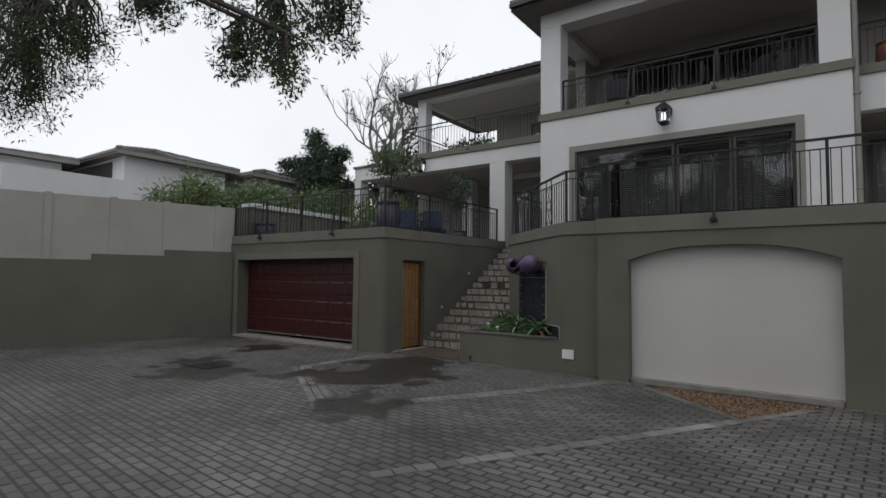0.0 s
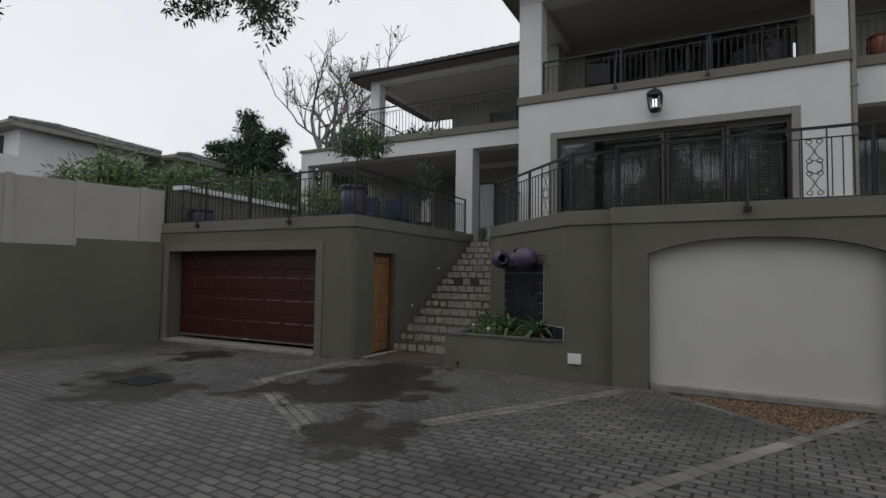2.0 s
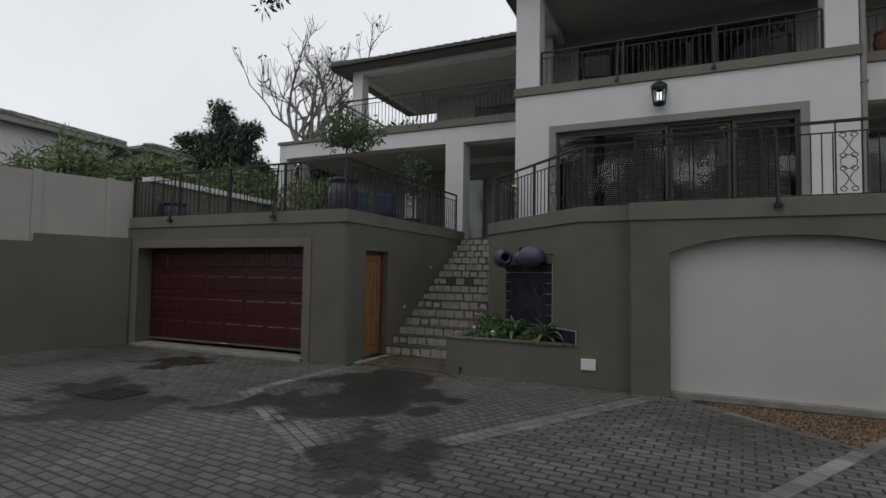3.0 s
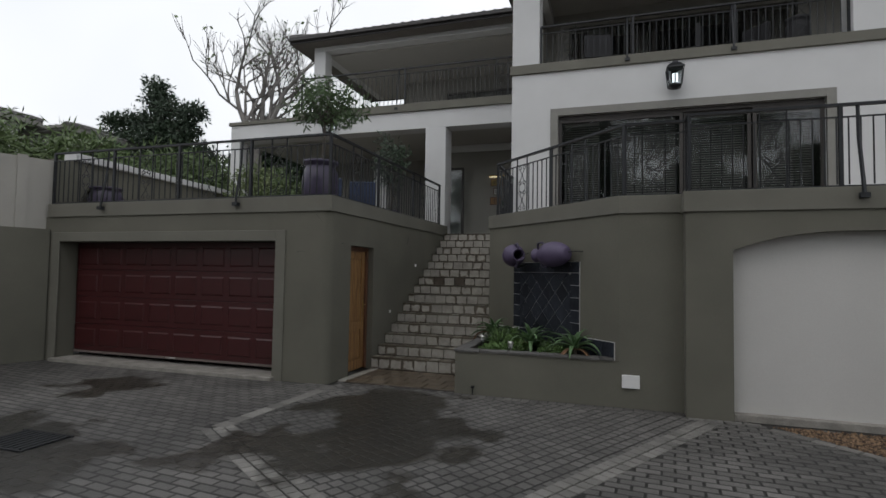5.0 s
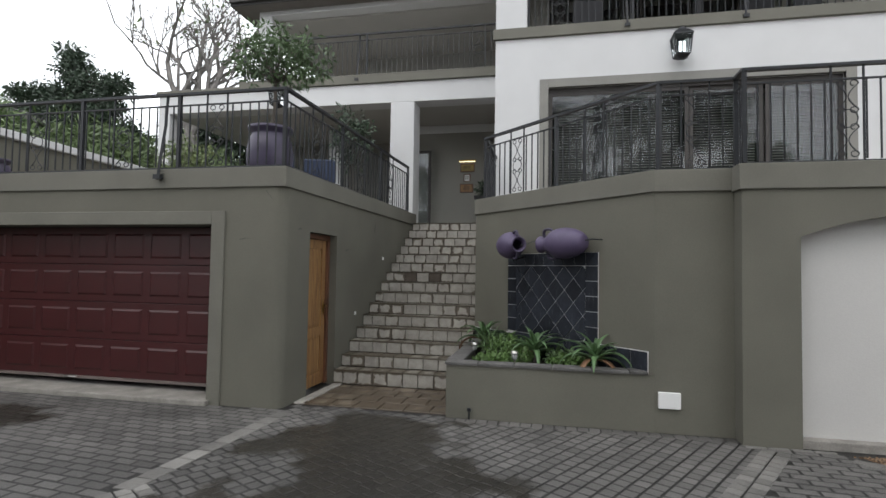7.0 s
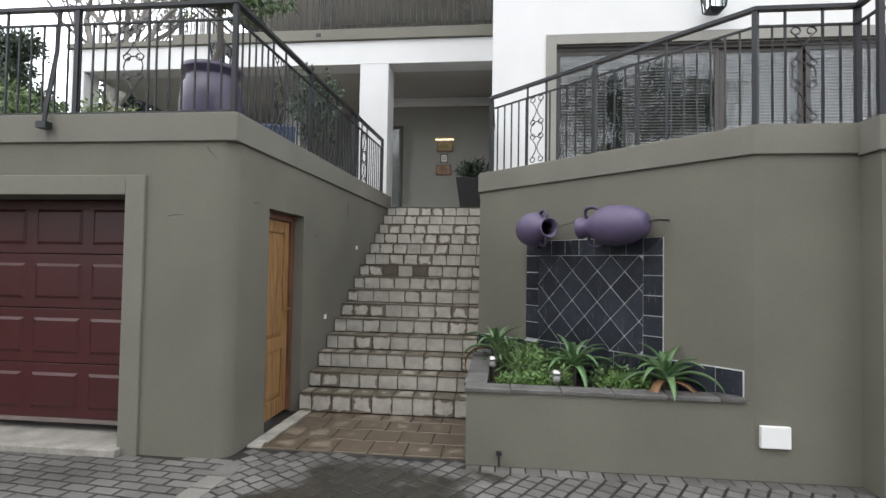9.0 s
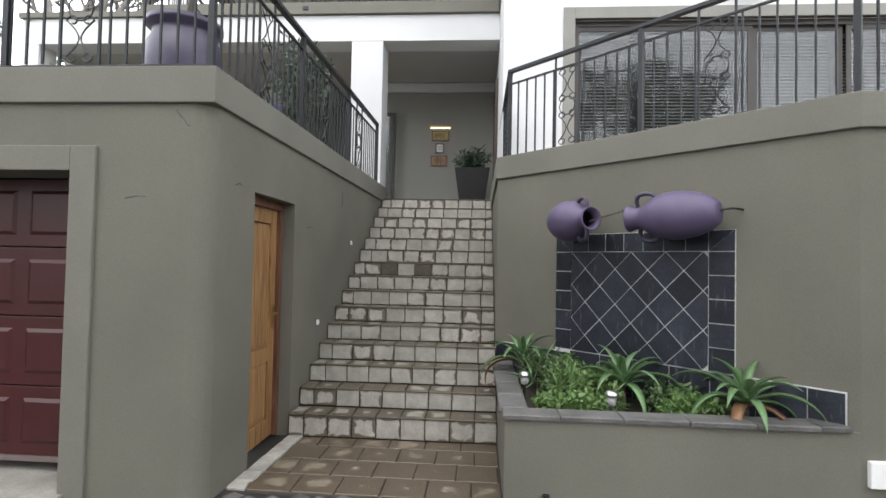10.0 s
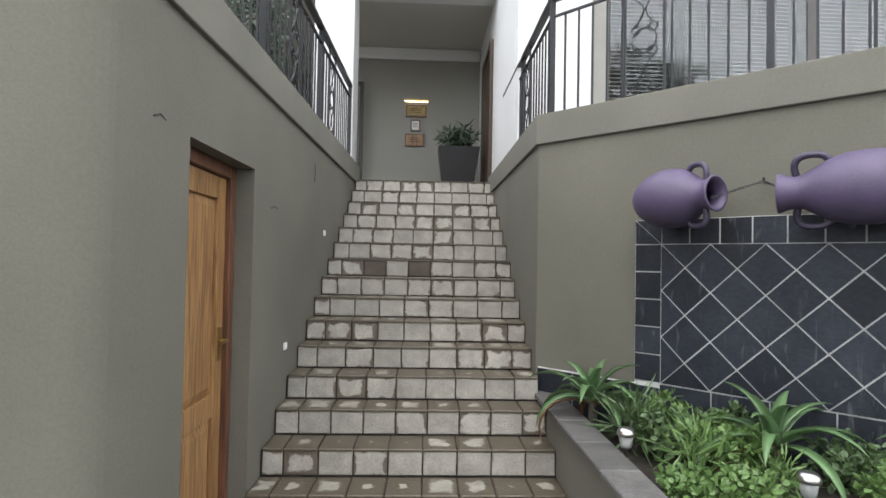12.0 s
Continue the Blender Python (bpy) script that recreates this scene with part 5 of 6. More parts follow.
pot("glazed_pot", "large purple glazed pot on the terrace corner", -8.55, 9.75, TERR, 0.31, 0.94, material("deep_purple_glaze", (0.050, 0.040, 0.078), 0.4, 0.15, 8.0, 0.12))
shrub("potted_shrub", "green shrub growing out of the purple pot", -8.55, 9.75, TERR + 0.85, 0.03, (0.05, 0.1, 1.10), (0.72, 0.6, 0.40), 120, 16, 0.10, 0.035, LEAF_POT, 41)
pot("glazed_pot", "dark purple glazed pot behind the railing", -13.15, 9.6, TERR, 0.30, 0.62, PURPLED)
pot("glazed_pot", "dark glazed pot beside the porch column", -8.75, 13.2, TERR, 0.25, 0.5, PURPLED)
shrub("ficus", "leafy potted ficus beside the porch column", -8.75, 13.2, TERR + 0.42, 0.025, (0, 0, 1.25), (0.45, 0.45, 0.65), 80, 14, 0.10, 0.04, LEAF_DARK, 42)
shrub("terrace_bush", "pale green variegated bush at the porch's end", -12.5, 13.2, TERR, 0.04, (0, 0, 0.95), (0.95, 0.6, 0.85), 120, 16, 0.11, 0.045, leafy("variegated_leaf", (0.20, 0.24, 0.10), (0.06, 0.10, 0.035)), 43)
shrub("terrace_bush", "dark green bush on the porch", -10.9, 13.6, TERR, 0.04, (0, 0, 0.7), (0.6, 0.5, 0.6), 80, 14, 0.11, 0.045, LEAF_DARK, 44)


def chair(m, mat):
    root = new("garden_chair")
    root.matrix_basis = m
    tagged(root, "dark garden chair with padded seat and back", "chair", "terrace and balcony chairs")
    for x, y in ((-0.25, -0.25), (0.25, -0.25), (-0.25, 0.25), (0.25, 0.25)):
        b = Build()
        b.tube([(x, y, 0), (x * 0.92, y * 0.92, 0.42)], 0.02, 6)
        b.make("leg", BLACK, root)
    b = Build()
    b.slab(-0.28, -0.28, 0.42, 0.28, 0.28, 0.52, 0.03)
    b.make("seat", mat, root)
    b = Build()
    b.slab(-0.28, 0.24, 0.50, 0.28, 0.32, 1.0, 0.03)
    b.make("backrest", mat, root)


chair(pose(-9.0, 12.3, TERR, 0, 0, 200), BLUE)
chair(pose(-9.9, 12.6, TERR, 0, 0, 150), BLUE)
chair(pose(-9.3, 11.2, TERR, 0, 0, 20), BLUE)
# things on the upper balcony
pot("glazed_pot", "terracotta pot on the wing's balcony", 1.25, 13.2, 5.86, 0.24, 0.45, material("terracotta", (0.28, 0.10, 0.06), 0.7, 0.2))
pot("glazed_pot", "dark glazed pot on the balcony", -0.45, 13.4, 5.86, 0.22, 0.75, DARK)
for x in (-4.2, -2.4, -1.2):
    chair(pose(x, 13.9, 5.86, 0, 0, 40 * x), DARK)

# ---- boundary wall and neighbours ----
BW = [(-13.44, 8.85), (-15.0, 4.06), (-18.9, -7.9), (-20.8, -14.2)]


def on_boundary(y):
    for (xa, ya), (xb, yb) in zip(BW, BW[1:]):
        if yb <= y <= ya:
            return (xa + (xb - xa) * (y - ya) / (yb - ya), y)


w = Build()
w.sweep(BW, -0.2, 0.0, -0.1, 3.56)
structure(w.make("wall_boundary", CREAM), "cream plastered boundary wall in bays")
w = Build()
for y in (8.35, 7.14, 6.0, 4.75, 3.4, 2.0, 0.6, -0.8, -2.2, -3.6, -5, -6.4):
    p, q = on_boundary(y + 0.07), on_boundary(y - 0.07)
    w.sweep([p, q], -0.01, 0.035, 1.6, 3.59)
structure(w.make("wall_boundary_piers", CREAM), "shallow piers between the bays of the boundary wall", "pier")
w = Build()
tops = [(8.74, 7.12, 2.31), (7.12, 5.6, 2.15), (5.6, 3.95, 2.0), (3.95, 2.3, 1.86), (2.3, 0.6, 1.72), (0.6, -2.5, 1.6), (-2.5, -7.8, 1.5)]
for ya, yb, zt in tops:
    p, q = on_boundary(ya), on_boundary(yb)
    mid = [] if not (yb < 4.06 < ya) else [(-15.0, 4.06)]
    w.sweep([p] + mid + [q], 0.002, 0.14, -0.1, zt)
structure(w.make("wall_retaining", OLIVE), "dark olive plastered retaining wall with stepped top")
w = Build()
w.box(-13.80, 8.80, 2.2, GX0 - 0.005, 9.15, 3.60)
structure(w.make("pier_terrace", OLIVE, bevel=0.01), "olive plastered pier closing the terrace railing", "pier")
w = Build()
w.sweep([(-13.62, 9.1), (-14.3, 19.0)], -0.2, 0, 1.0, 3.64)
structure(w.make("wall_terrace_side", OLIVE), "olive plastered side wall of the terrace")
w = Build()
w.sweep([(-13.60, 9.1), (-14.28, 19.0)], -0.26, 0.03, 3.64, 3.77)
structure(w.make("coping_terrace_side", WHITE, bevel=0.01), "white coping on the terrace side wall", "coping")


def neighbour(name, label, x0, y0, x1, y1, z, pitch, openings):
    root = new(name)
    tagged(root, label, "house")
    b = Build()
    b.box(x0 + 0.5, y0 + 0.5, 0, x1 - 0.5, y1 - 0.5, z - 0.14)
    b.make("wall", WHITE, root)
    for (a0, b0, c0, a1, b1, c1) in openings:
        b = Build()
        b.box(a0, b0, c0, a1, b1, c1)
        b.make("window", DARK, root)
    r = hip_roof("roof", "", x0, y0, x1, y1, z, pitch)
    for k in list(r.children):
        k.parent = root
        if k.name.startswith(("fascia", "gutter")):
            k.data.materials[0] = TRIM
    bpy.data.objects.remove(r)
    return root


neighbour("neighbour_house", "white neighbouring house with grey tiled hipped roof", -36, 9.9, -23.6, 15.6, 6.88, 16, ((-31, 10.37, 5.4, -25.2, 10.47, 6.6),))
neighbour("neighbour_house", "low white neighbouring wing with grey tiled roof", -27.2, 15.7, -22.6, 20.0, 6.75, 17, ())
neighbour("neighbour_house", "pale neighbouring house with deep eaves", -46, -2.0, -26.5, 9.6, 6.62, 9, ((-27.05, 1.0, 4.6, -26.97, 8.6, 5.9),))
w = Build()
w.box(-26, 5.6, 0, -21.5, 10.2, 5.25)
structure(w.make("wall_neighbour_terrace", WHITE), "white parapet wall of the neighbouring house")
w = Build()
w.raw([(-22.5, 9.0, 4.6), (-18.2, 9.0, 4.05), (-18.2, 15.5, 4.05), (-22.5, 15.5, 4.6), (-22.5, 9.0, 4.5), (-18.2, 9.0, 3.95), (-18.2, 15.5, 3.95), (-22.5, 15.5, 4.5)], [(0, 1, 2, 3), (7, 6, 5, 4), (0, 4, 5, 1), (1, 5, 6, 2), (2, 6, 7, 3), (3, 7, 4, 0)])
w.box(-22.5, 9.2, 0, -18.5, 15.3, 3.9)
structure(w.make("roof_lean_to", ROOF), "grey lean-to roof of the neighbouring house", "roof")


# ---- trees ----
def branch(b, p, d, length, r, depth, rnd, tips, bend=0.35, up=0.12):
    pts = [p]
    q, e = p.copy(), d.copy()
    for i in range(4):
        e = (e + Vector((rnd.uniform(-1, 1), rnd.uniform(-1, 1), rnd.uniform(-1, 1) + up)) * bend * 0.5).normalized()
        q = q + e * length / 4
        pts.append(q.copy())
    b.tube(pts, r, 6 if depth > 1 else 4, r * 0.55)
    if depth == 0:
        tips.append(q)
        return
    for i in range(3 if depth > 1 else 6):
        s = pts[rnd.choice((2, 3, 4))]
        nd = (e + Vector((rnd.uniform(-1, 1), rnd.uniform(-1, 1), rnd.uniform(-0.6, 1))) * 0.85).normalized()
        branch(b, s, nd, length * rnd.uniform(0.55, 0.78), r * 0.55, depth - 1, rnd, tips, bend, up)


def bare_tree(x, y, z):
    root = new("bare_tree")
    root.location = (x, y, 0)
    tagged(root, "leafless pale-barked tree with forking branches", "tree")
    rnd = random.Random(5)
    b, tips = Build(), []
    b.tube([(0, 0, -0.1), (0.1, 0, 2.5), (0, 0.1, z)], 0.30, 8, 0.24)
    for d in ((-0.42, 0.1, 1.0), (-0.12, -0.2, 1.2), (0.3, 0.1, 1.1), (0.6, 0.0, 0.8), (-0.2, 0.3, 1.0)):
        branch(b, Vector((0, 0.1, z - 0.15)), Vector(d).normalized(), 2.75, 0.13, 4, rnd, tips, 0.36, 0.30)
    b.make("trunk", PALEBARK, root)
    v, f = leaf_mesh([tuple(t) for t in tips[::9]], 2, 0.22, 0.10, 0.08, 6)
    tagged(leaves("foliage", LEAF_MID, v, f, root), kind="stuff")


bare_tree(-17.3, 19.3, 6.2)


def tree(name, label, x, y, clumps, length, width, per, n, mat, seed, trunk=0.25):
    root = new(name)
    root.location = (x, y, 0)
    tagged(root, label, "tree")
    rnd = random.Random(seed)
    b = Build()
    zmin = min(c[2] for c in clumps)
    b.tube([(0, 0, -0.1), (trunk * 0.4, 0, zmin * 0.5), (0, trunk * 0.3, zmin * 0.95)], trunk, 8, trunk * 0.75)
    V, F, o = [], [], 0
    for k, (cx, cy, cz, sx, sy, sz) in enumerate(clumps):
        b.tube([(0, 0, zmin * 0.9), (cx * 0.5 + rnd.uniform(-0.3, 0.3), cy * 0.5, (zmin + cz) / 2), (cx, cy, cz)], trunk * 0.45, 6, trunk * 0.15)
        m = max(12, int(n * sx * sz))
        pts = blob_points(m, (cx, cy, cz), (sx, sy, sz), seed * 31 + k, 0.35)
        for i in range(0, m, 6):
            b.tube([(cx, cy, cz), tuple((pts[i] + np.array((cx, cy, cz))) / 2), tuple(pts[i])], 0.03, 4, 0.012)
        v, f = leaf_mesh(pts, per, length, width, length * 1.3, seed * 7 + k, droop=0.2)
        V.append(v)
        F.append(f + o)
        o += len(v)
    b.make("trunk", BARK, root)
    tagged(leaves("foliage", mat, np.concatenate(V), np.concatenate(F), root), kind="stuff")
    return root


tree("evergreen_tree", "dense dark green tree behind the neighbour's hedge", -21.8, 19.0, [(-0.2, 0, 9.15, 0.5, 0.6, 0.45), (-2.1, 0, 7.9, 0.7, 0.7, 0.4), (1.7, 0, 8.0, 0.7, 0.7, 0.4), (-0.1, 0, 8.6, 0.6, 0.7, 0.55), (0.6, 0, 8.1, 0.75, 0.8, 0.5), (-0.9, 0.2, 7.9, 0.8, 0.8, 0.5), (-1.7, 0, 7.2, 0.7, 0.8, 0.55), (1.3, 0, 7.2, 0.8, 0.9, 0.6), (0.1, 0, 7.2, 1.1, 1.0, 0.7), (-0.9, 0.4, 6.3, 1.1, 1.0, 0.8), (0.8, 0.3, 6.3, 1.2, 1.0, 0.8), (1.9, 0.3, 6.0, 0.9, 0.9, 0.9), (-1.9, 0.2, 5.6, 0.9, 0.9, 0.8), (0.2, 0.2, 5.3, 1.6, 1.0, 0.8)], 0.16, 0.075, 26, 150, LEAF_DARK, 51)
tree("evergreen_tree", "dark green tree behind the bare tree", -17.6, 21.5, [(0, 0, 7.4, 1.5, 1.3, 1.2), (1.7, 0, 6.8, 1.4, 1.2, 1.2), (-1.3, 0, 6.4, 1.5, 1.2, 1.1), (3.3, 0.2, 7.2, 1.3, 1.2, 1.3), (0.8, 0, 5.6, 2.4, 1.3, 1.2)], 0.22, 0.11, 18, 70, LEAF_DARK, 52)
tree("evergreen_tree", "dark green tree beyond the wing's balcony", -15.2, 24.5, [(0, 0, 8.2, 1.7, 1.3, 1.3), (1.9, 0, 7.6, 1.5, 1.2, 1.3), (-1.5, 0, 7.3, 1.5, 1.2, 1.2), (0.4, 0, 6.4, 2.4, 1.3, 1.2)], 0.24, 0.12, 18, 60, LEAF_POT, 53)
for tx, ty, sd in ((-12.0, -19.0, 61), (-5.0, -18.0, 62), (2.0, -19.0, 63), (8.5, -17.5, 64)):
    tree("street_tree", "broad dark green tree beyond the yard wall", tx, ty, [(0, 0, 9.0, 2.6, 2.2, 1.9), (-2.2, 0, 7.0, 2.2, 2.0, 1.8), (2.2, 0, 7.2, 2.2, 2.0, 1.8), (0.3, 0, 5.4, 2.6, 2.0, 1.6)], 0.45, 0.24, 16, 18, LEAF_OVER, sd, 0.3)
hedge_clumps = []
rh = random.Random(9)
for i in range(18):
    u = i / 17
    hedge_clumps.append((-1.0 + 1.2 * u + rh.uniform(-0.5, 0.5), -3.7 + 10.2 * u, 3.85 + 0.30 * math.sin(i * 1.7) + 0.30 * u, 1.05, 1.0, rh.uniform(0.65, 0.95)))
tree("bamboo_hedge", "feathery mid-green hedge behind the boundary wall", -15.4, 12.5, hedge_clumps, 0.24, 0.05, 24, 95, LEAF_MID, 54, 0.1)
ground_plant("dragon_tree", "spiky dark rosette plant above the hedge", "dragon tree", (-16.6, 12.4, 4.0), (0.28, 0.28, 0.45), 26, 16, 0.42, 0.035, LEAF_POT, 55, droop=-0.3, stems=4).location.z = 4.0


def overhang():
    """The yard tree: trunk beside the drive, limbs reaching over it, drooping leaf rosettes, and an added unseen crown
    that blocks sky light.
    """
    root = new("shade_tree")
    root.location = (-10.5, -3.0, 0)
    tagged(root, "tall tree with drooping dark green leaf rosettes, its unseen crown added to dim the driveway", "tree")
    rnd = random.Random(77)
    o = Vector((10.5, 3.0, 0))
    b = Build()
    b.tube([(0, 0, -0.1), (0.2, 0.1, 2.2), (0.1, 0.3, 4.2), (0.6, 0.6, 6.0)], 0.36, 10, 0.26)
    V, F, cnt = [], [], [0]

    def cluster(region, n, per, length, width, spread, seed, start, droop):
        (cx, cy, cz), size = region
        pts = blob_points(n, (cx + o.x, cy + o.y, cz), size, seed, 0.15)
        hub = Vector((cx + o.x, cy + o.y, cz + size[2] * 0.9))
        b.tube([start, start.lerp(hub, 0.5) + Vector((0, 0, 0.6)), hub], 0.06, 7, 0.035)
        for i, p in enumerate(pts):
            p = Vector(p)
            if i % 4 == 0:
                mid = hub.lerp(p, 0.5) + Vector((rnd.uniform(-0.2, 0.2), rnd.uniform(-0.2, 0.2), rnd.uniform(0, 0.25)))
                b.tube([hub, mid, p], 0.022, 5, 0.006)
        v, f = leaf_mesh(pts, per, length, width, spread, seed, droop=droop)
        V.append(v)
        F.append(f + cnt[0])
        cnt[0] += len(v)
    crown = Vector((0.6, 0.6, 6.0))
    # the spray in front of the sky
    cluster(((-6.2, 4.6, 5.15), (0.95, 0.45, 0.75)), 180, 14, 0.095, 0.026, 0.07, 1, crown, 0.35)
    cluster(((-5.35, 4.9, 5.25), (0.65, 0.4, 0.65)), 120, 14, 0.095, 0.026, 0.07, 2, crown, 0.35)
    cluster(((-5.75, 4.45, 4.45), (0.35, 0.3, 0.50)), 54, 14, 0.095, 0.026, 0.07, 3, crown, 0.4)
    cluster(((-7.4, 4.4, 6.1), (1.1, 0.5, 0.6)), 120, 14, 0.095, 0.026, 0.07, 4, crown, 0.3)
    cluster(((-5.0, 5.0, 6.0), (1.2, 0.6, 0.5)), 120, 14, 0.095, 0.026, 0.07, 5, crown, 0.3)
    cluster(((-8.6, 4.0, 6.0), (0.9, 0.5, 0.5)), 135, 14, 0.095, 0.026, 0.07, 9, crown, 0.3)
    cluster(((-6.9, 4.5, 5.0), (0.6, 0.4, 0.5)), 105, 14, 0.095, 0.026, 0.07, 10, crown, 0.35)
    # the finer mass beside it
    cluster(((-9.3, 3.25, 5.3), (0.7, 0.6, 0.9)), 190, 18, 0.075, 0.022, 0.14, 11, crown, 0.15)
    cluster(((-10.2, 2.9, 4.6), (0.6, 0.6, 0.8)), 170, 18, 0.075, 0.022, 0.14, 12, crown, 0.15)
    cluster(((-9.8, 2.9, 5.2), (0.75, 0.75, 1.0)), 190, 18, 0.075, 0.022, 0.14, 6, crown, 0.15)
    cluster(((-10.6, 2.2, 4.6), (0.8, 0.7, 0.95)), 190, 18, 0.075, 0.022, 0.14, 7, crown, 0.15)
    cluster(((-11.5, 3.0, 6.0), (1.4, 1.0, 0.9)), 200, 18, 0.075, 0.022, 0.14, 8, crown, 0.15)
    # unseen crown over the drive, added to hold sky light off the yard
    for k in range(12):
        x, y = rnd.uniform(-8, 3), rnd.uniform(-6.5, 1.2)
        cluster(((x, y, rnd.uniform(7.6, 9.0)), (1.9, 1.9, 0.9)), 90, 12, 0.20, 0.07, 0.15, 20 + k, crown, 0.2)
    b.make("trunk", BARK, root)
    tagged(leaves("foliage", LEAF_OVER, np.concatenate(V), np.concatenate(F), root), kind="stuff")


overhang()

# ---- drain, gravel ----
b = Build()
for i in range(9):
    b.box(-9.42 + i * 0.07, 5.30, -0.004, -9.38 + i * 0.07, 5.75, 0.012)
b.box(-9.46, 5.28, -0.004, -8.80, 5.31, 0.012).box(-9.46, 5.74, -0.004, -8.80, 5.77, 0.012)
structure(b.make("drain_grate", BLACK), "black iron drain grate in the paving", "drain")
GRAV = [(-2.15, 8.62), (0.02, 8.62), (-0.78, 7.25)]


def inside(poly, x, y):
    c = False
    for i, (xa, ya) in enumerate(poly):
        xb, yb = poly[i - 1]
        if (ya > y) != (yb > y) and x < (xb - xa) * (y - ya) / (yb - ya) + xa:
            c = not c
    return c


rg = random.Random(3)
b = Build()
while len(b.v) < 2400 * 6:
    x, y = rg.uniform(-2.2, 0.1), rg.uniform(7.2, 8.65)
    if inside(GRAV, x, y):
        r, z = rg.uniform(0.012, 0.032), ground_z(x, y) - 0.002
        a = rg.uniform(0, 6.28)
        c, s_ = math.cos(a) * r, math.sin(a) * r
        b.raw([(x + c, y + s_, z), (x - s_ * 0.8, y + c * 0.8, z), (x - c, y - s_, z), (x + s_ * 0.8, y - c * 0.8, z), (x + c * 0.2, y, z + r * 0.9), (x, y, z - r * 0.3)],
              [(0, 1, 4), (1, 2, 4), (2, 3, 4), (3, 0, 4), (1, 0, 5), (2, 1, 5), (3, 2, 5), (0, 3, 5)])
tagged(b.make("gravel", GRAVEL), "rust-brown gravel and leaf litter in a bed by the wall", "gravel", kind="stuff")

# ---- tiles of the steps ----
TW = 0.213


def tile_piece(name, parent, mat, sx, sy, sz, m, store={}):
    key = (mat.name, round(sx, 3), round(sy, 3), round(sz, 3))
    if key not in store:
        b = Build()
        b.slab(-sx / 2, -sy / 2, -sz, sx / 2, sy / 2, 0, 0.005)
        store[key] = b.mesh(name, mat)
    o = new(name, store[key])
    o.parent = parent
    o.matrix_basis = m
    return o


def riser_piece(parent, mat, sx, sz, m, store={}):
    key = (mat.name, round(sx, 3), round(sz, 3))
    if key not in store:
        b = Build()
        b.slab(-sx / 2, -sz / 2, -0.012, sx / 2, sz / 2, 0, 0.005)
        b.v = [(p[0], -p[2], p[1]) for p in b.v]
        store[key] = b.mesh("riser_tile", mat)
    o = new("riser_tile", store[key])
    o.parent = parent
    o.matrix_basis = m


rt = random.Random(21)
for i in range(N):
    x = side_x(Y0 + (i + 0.5) * T) + 0.006
    first = 0.142 + rt.uniform(-0.012, 0.012)
    k = 0
    while x < SX - 0.03:
        x1 = min(x + (first if k == 0 else TW), SX - 0.003)
        wd = x1 - x - 0.009
        zc = Z0 + i * R + R / 2 - 0.006
        soaked = i == 8 and 0.35 < (x - GX1) < 0.95 and k != 3
        drop = Z0 - FOOT if i == 0 else 0.0          # the first riser reaches down to the landing
        zc -= drop / 2
        riser_piece(steps, WETT if soaked else STONE, wd, R - 0.022 + drop, Matrix.Translation(((x + x1) / 2, Y0 + i * T + rt.uniform(-0.001, 0.002), zc)))
        if i < N:
            dep = T - 0.004 if i < N - 1 else 0.38
            tile_piece("tread_tile", steps, TREAD, wd, dep - 0.004, 0.016, Matrix.Translation(((x + x1) / 2, Y0 + i * T - 0.008 + dep / 2, Z0 + (i + 1) * R)))
        x = x1
        k += 1
y = 9.0
j = 0
while y < Y0 - 0.02:
    y1 = min(y + 0.30, Y0 + 0.003)
    x = side_x(y) + 0.012
    k = 0
    for h in (0, 1):
        tile_piece("edge_tile", landing, STONE, 0.13, 0.142, 0.022, Matrix.Translation((x + 0.068, y + 0.075 + 0.15 * h, FOOT + 0.006)))
    x += 0.14
    while x < SX - 0.03:
        x1 = min(x + (0.18 if k == 0 and j % 2 else 0.30), SX - 0.003)
        tile_piece("floor_tile", landing, LANDT, x1 - x - 0.008, y1 - y - 0.008, 0.016, Matrix.Translation(((x + x1) / 2, (y + y1) / 2, FOOT)))
        x = x1
        k += 1
    y = y1
    j += 1

# ---- paving blocks ----
KINK, B2E, B3A, B3B = (-7.74, 6.50), (-5.00, 4.62), (-4.58, 5.40), (-2.76, 8.58)
DIAGZONE = [KINK, B2E, B3A, B3B, (-3.0, 8.92), (SX, 8.92), (SX, 9.05), (GX1, 9.05), (-7.62, 8.6)]
B1A, B1B = (-3.08, 3.33), (-0.10, 8.35)
bands = [(KINK, B2E, 0.34), (KINK, (-7.62, 8.62), 0.18), (B3A, B3B, 0.25), (B1A, B1B, 0.16), ((-2.2, 8.50), (-0.80, 7.22), 0.12)]


def seg_dist(x, y, p, q):
    dx, dy = q[0] - p[0], q[1] - p[1]
    L2 = dx * dx + dy * dy
    u = ((x - p[0]) * dx + (y - p[1]) * dy) / L2
    if u < 0 or u > 1:
        return 9
    return abs((x - p[0]) * dy - (y - p[1]) * dx) / math.sqrt(L2)


def in_band(x, y):
    return any(seg_dist(x, y, p, q) < wd / 2 - 0.05 for p, q, wd in bands)


rp = random.Random(8)
paver_parts = 0
joined = Build()
part_mesh = {}


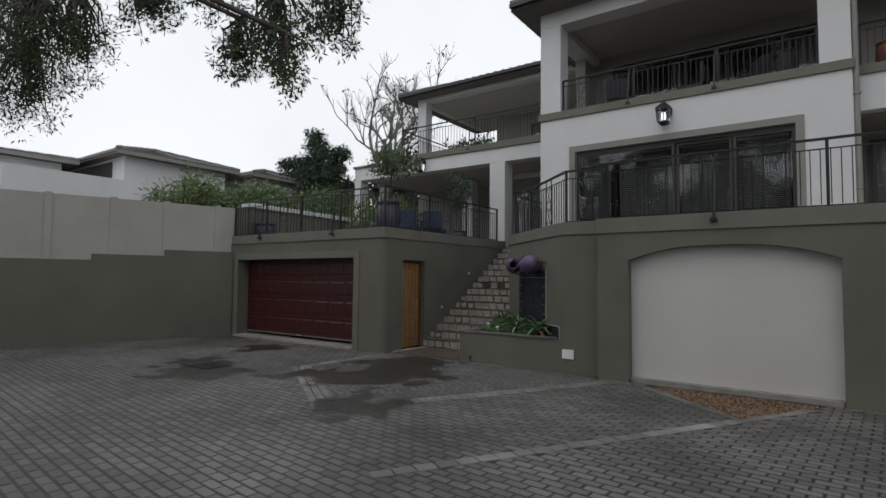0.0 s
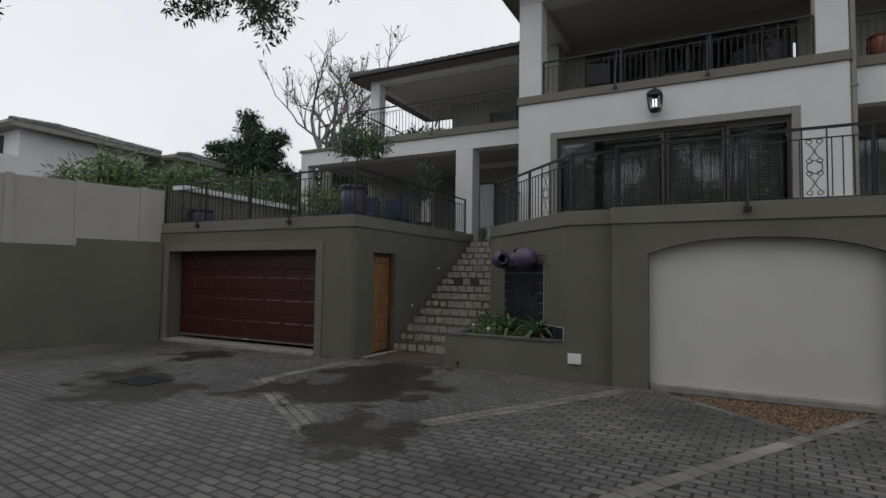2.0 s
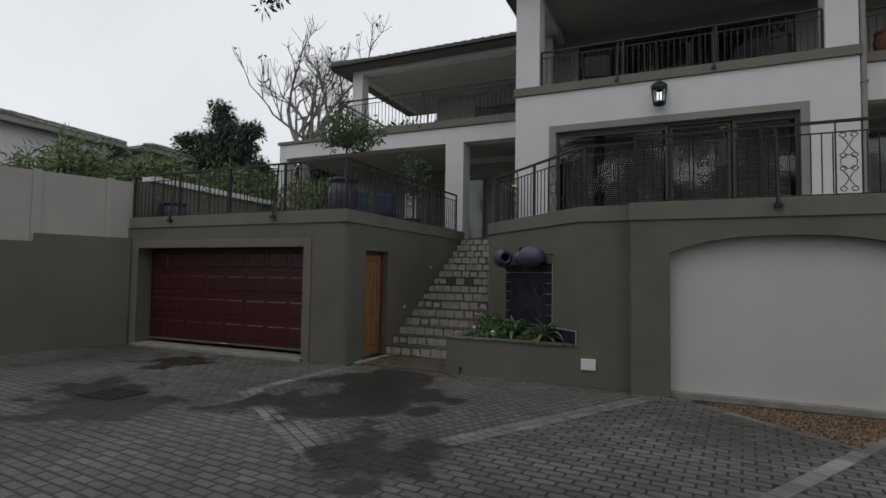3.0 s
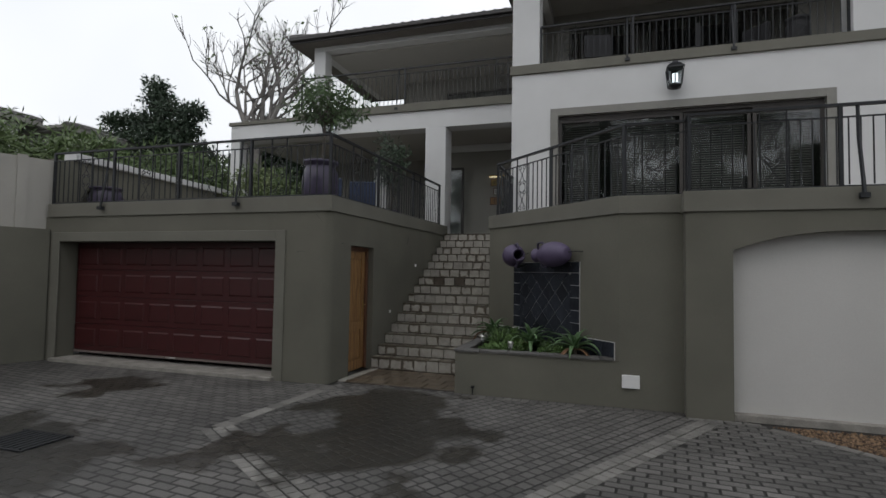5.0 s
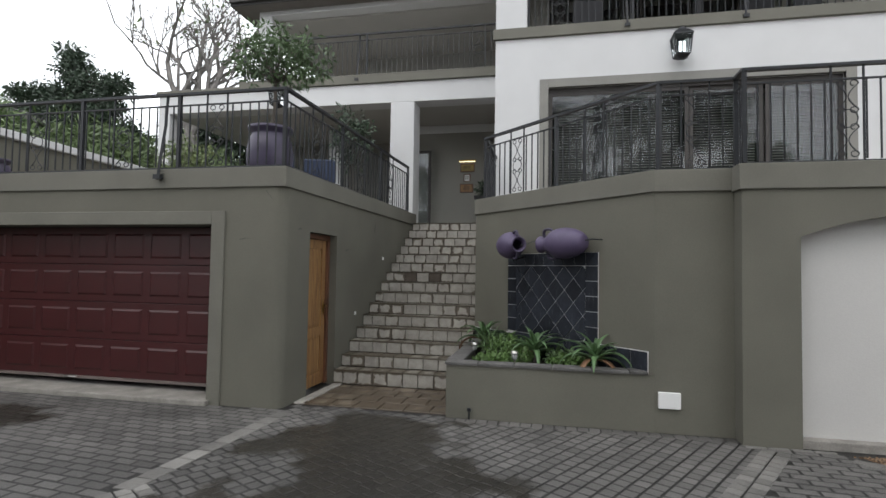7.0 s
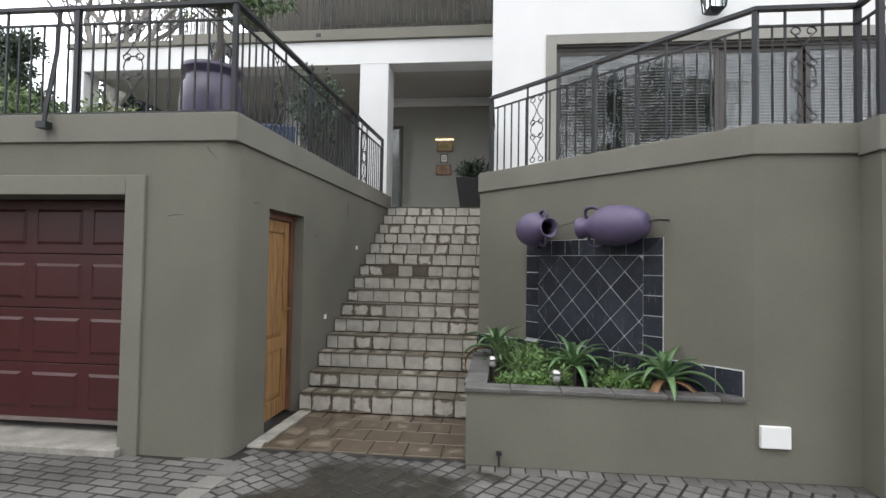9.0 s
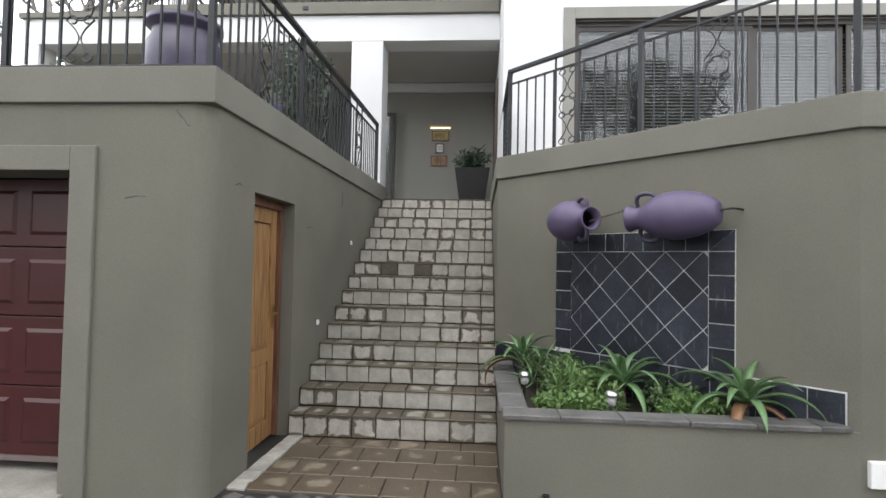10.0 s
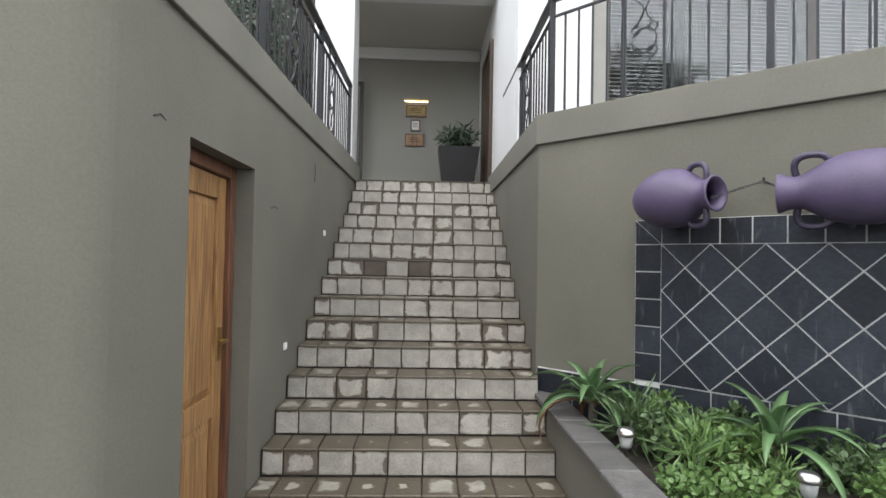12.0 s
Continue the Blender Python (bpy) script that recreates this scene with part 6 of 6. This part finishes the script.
def lay(cx, cy, ang, lx, ly, mat, near):
    """One block; those in the strip by the planter and steps are parts, the rest one mesh."""
    global paver_parts
    z = ground_z(cx, cy) + rp.uniform(-0.0008, 0.0018) + (0.005 if mat is BANDP else 0.0)
    tilt = (ground_z(cx, cy + 0.1) - ground_z(cx, cy - 0.1)) / 0.2
    m = Matrix.Translation((cx, cy, z)) @ Euler((tilt + rp.uniform(-0.007, 0.007), rp.uniform(-0.007, 0.007), 0)).to_matrix().to_4x4() @ Matrix.Rotation(ang + rp.uniform(-0.012, 0.012), 4, "Z")
    if near and paver_parts < 300:
        key = (round(lx, 3), round(ly, 3), mat.name)
        if key not in part_mesh:
            b = Build()
            b.slab(-lx / 2, -ly / 2, -0.03, lx / 2, ly / 2, 0, 0.003)
            part_mesh[key] = b.mesh("paver", mat)
        o = new("paver", part_mesh[key])
        o.parent = pavement
        o.matrix_basis = m
        paver_parts += 1
    else:
        (joined if mat is PAVER else joined_band).slab(-lx / 2, -ly / 2, -0.03, lx / 2, ly / 2, 0, 0.003, m)


joined_band = Build()
ROWA = radians(-5.5)
ca, sa = math.cos(ROWA), math.sin(ROWA)
for r in range(-130, 110):
    for c in range(-100, 90):
        u, v = (c + 0.5 * (r % 2)) * 0.21, r * 0.108
        x, y = -4 + u * ca - v * sa, 3 + u * sa + v * ca
        if not (-19 < x < 6.3 and -6 < y < 8.72):
            continue
        bx = on_boundary(max(-13, min(8.8, y)))
        if x < bx[0] + 0.15 or inside(DIAGZONE, x, y) or in_band(x, y) or inside(GRAV, x, y):
            continue
        if -9.50 < x < -8.76 and 5.24 < y < 5.80:
            continue
        if x > -3.0 and y > 8.64:
            continue
        lay(x, y, ROWA, 0.187 + rp.uniform(-0.004, 0.004), 0.085 + rp.uniform(-0.003, 0.003), PAVER, False)
ROWB = radians(60)
ca, sa = math.cos(ROWB), math.sin(ROWB)
for r in range(-60, 60):
    shift = rp.uniform(-0.35, 0.35)
    for c in range(-60, 60):
        u, v = (c + shift) * 0.121, r * 0.122
        x, y = -5.5 + u * ca - v * sa, 7 + u * sa + v * ca
        if not inside(DIAGZONE, x, y) or in_band(x, y):
            continue
        if (x > SX - 0.05 and y > 8.80) or (x < SX and y > 8.95) or (x < GX1 + 0.07 and y > 8.62):
            continue
        lay(x, y, ROWB, 0.100, 0.101, PAVER, y > 7.3 and x > -6.0)
for p, q, wd in bands:
    L = math.hypot(q[0] - p[0], q[1] - p[1])
    ang = math.atan2(q[1] - p[1], q[0] - p[0])
    rows = max(1, round(wd / 0.125))
    n = int(L / (0.118 if rows > 1 else 0.2))
    for k in range(n):
        for j in range(rows):
            off = (j - (rows - 1) / 2) * (wd / rows)
            s_ = (k + 0.5) * L / n
            lay(p[0] + math.cos(ang) * s_ - math.sin(ang) * off, p[1] + math.sin(ang) * s_ + math.cos(ang) * off, ang, L / n - 0.017, wd / rows - 0.016, BANDP, False)
for k in range(25):
    lay(SX + 0.06 + k * 0.115, 8.835, 0, 0.102, 0.135, PAVER, False)
for k in range(48):
    lay(-2.9 + k * 0.19, RY - 0.03, 0, 0.175, 0.06, BANDP, False) if not (-2.3 < -2.9 + k * 0.19 < 0.1) else None
tagged(joined.make("paver_field", PAVER, pavement), kind="stuff")
tagged(joined_band.make("paver_band", BANDP, pavement), kind="stuff")
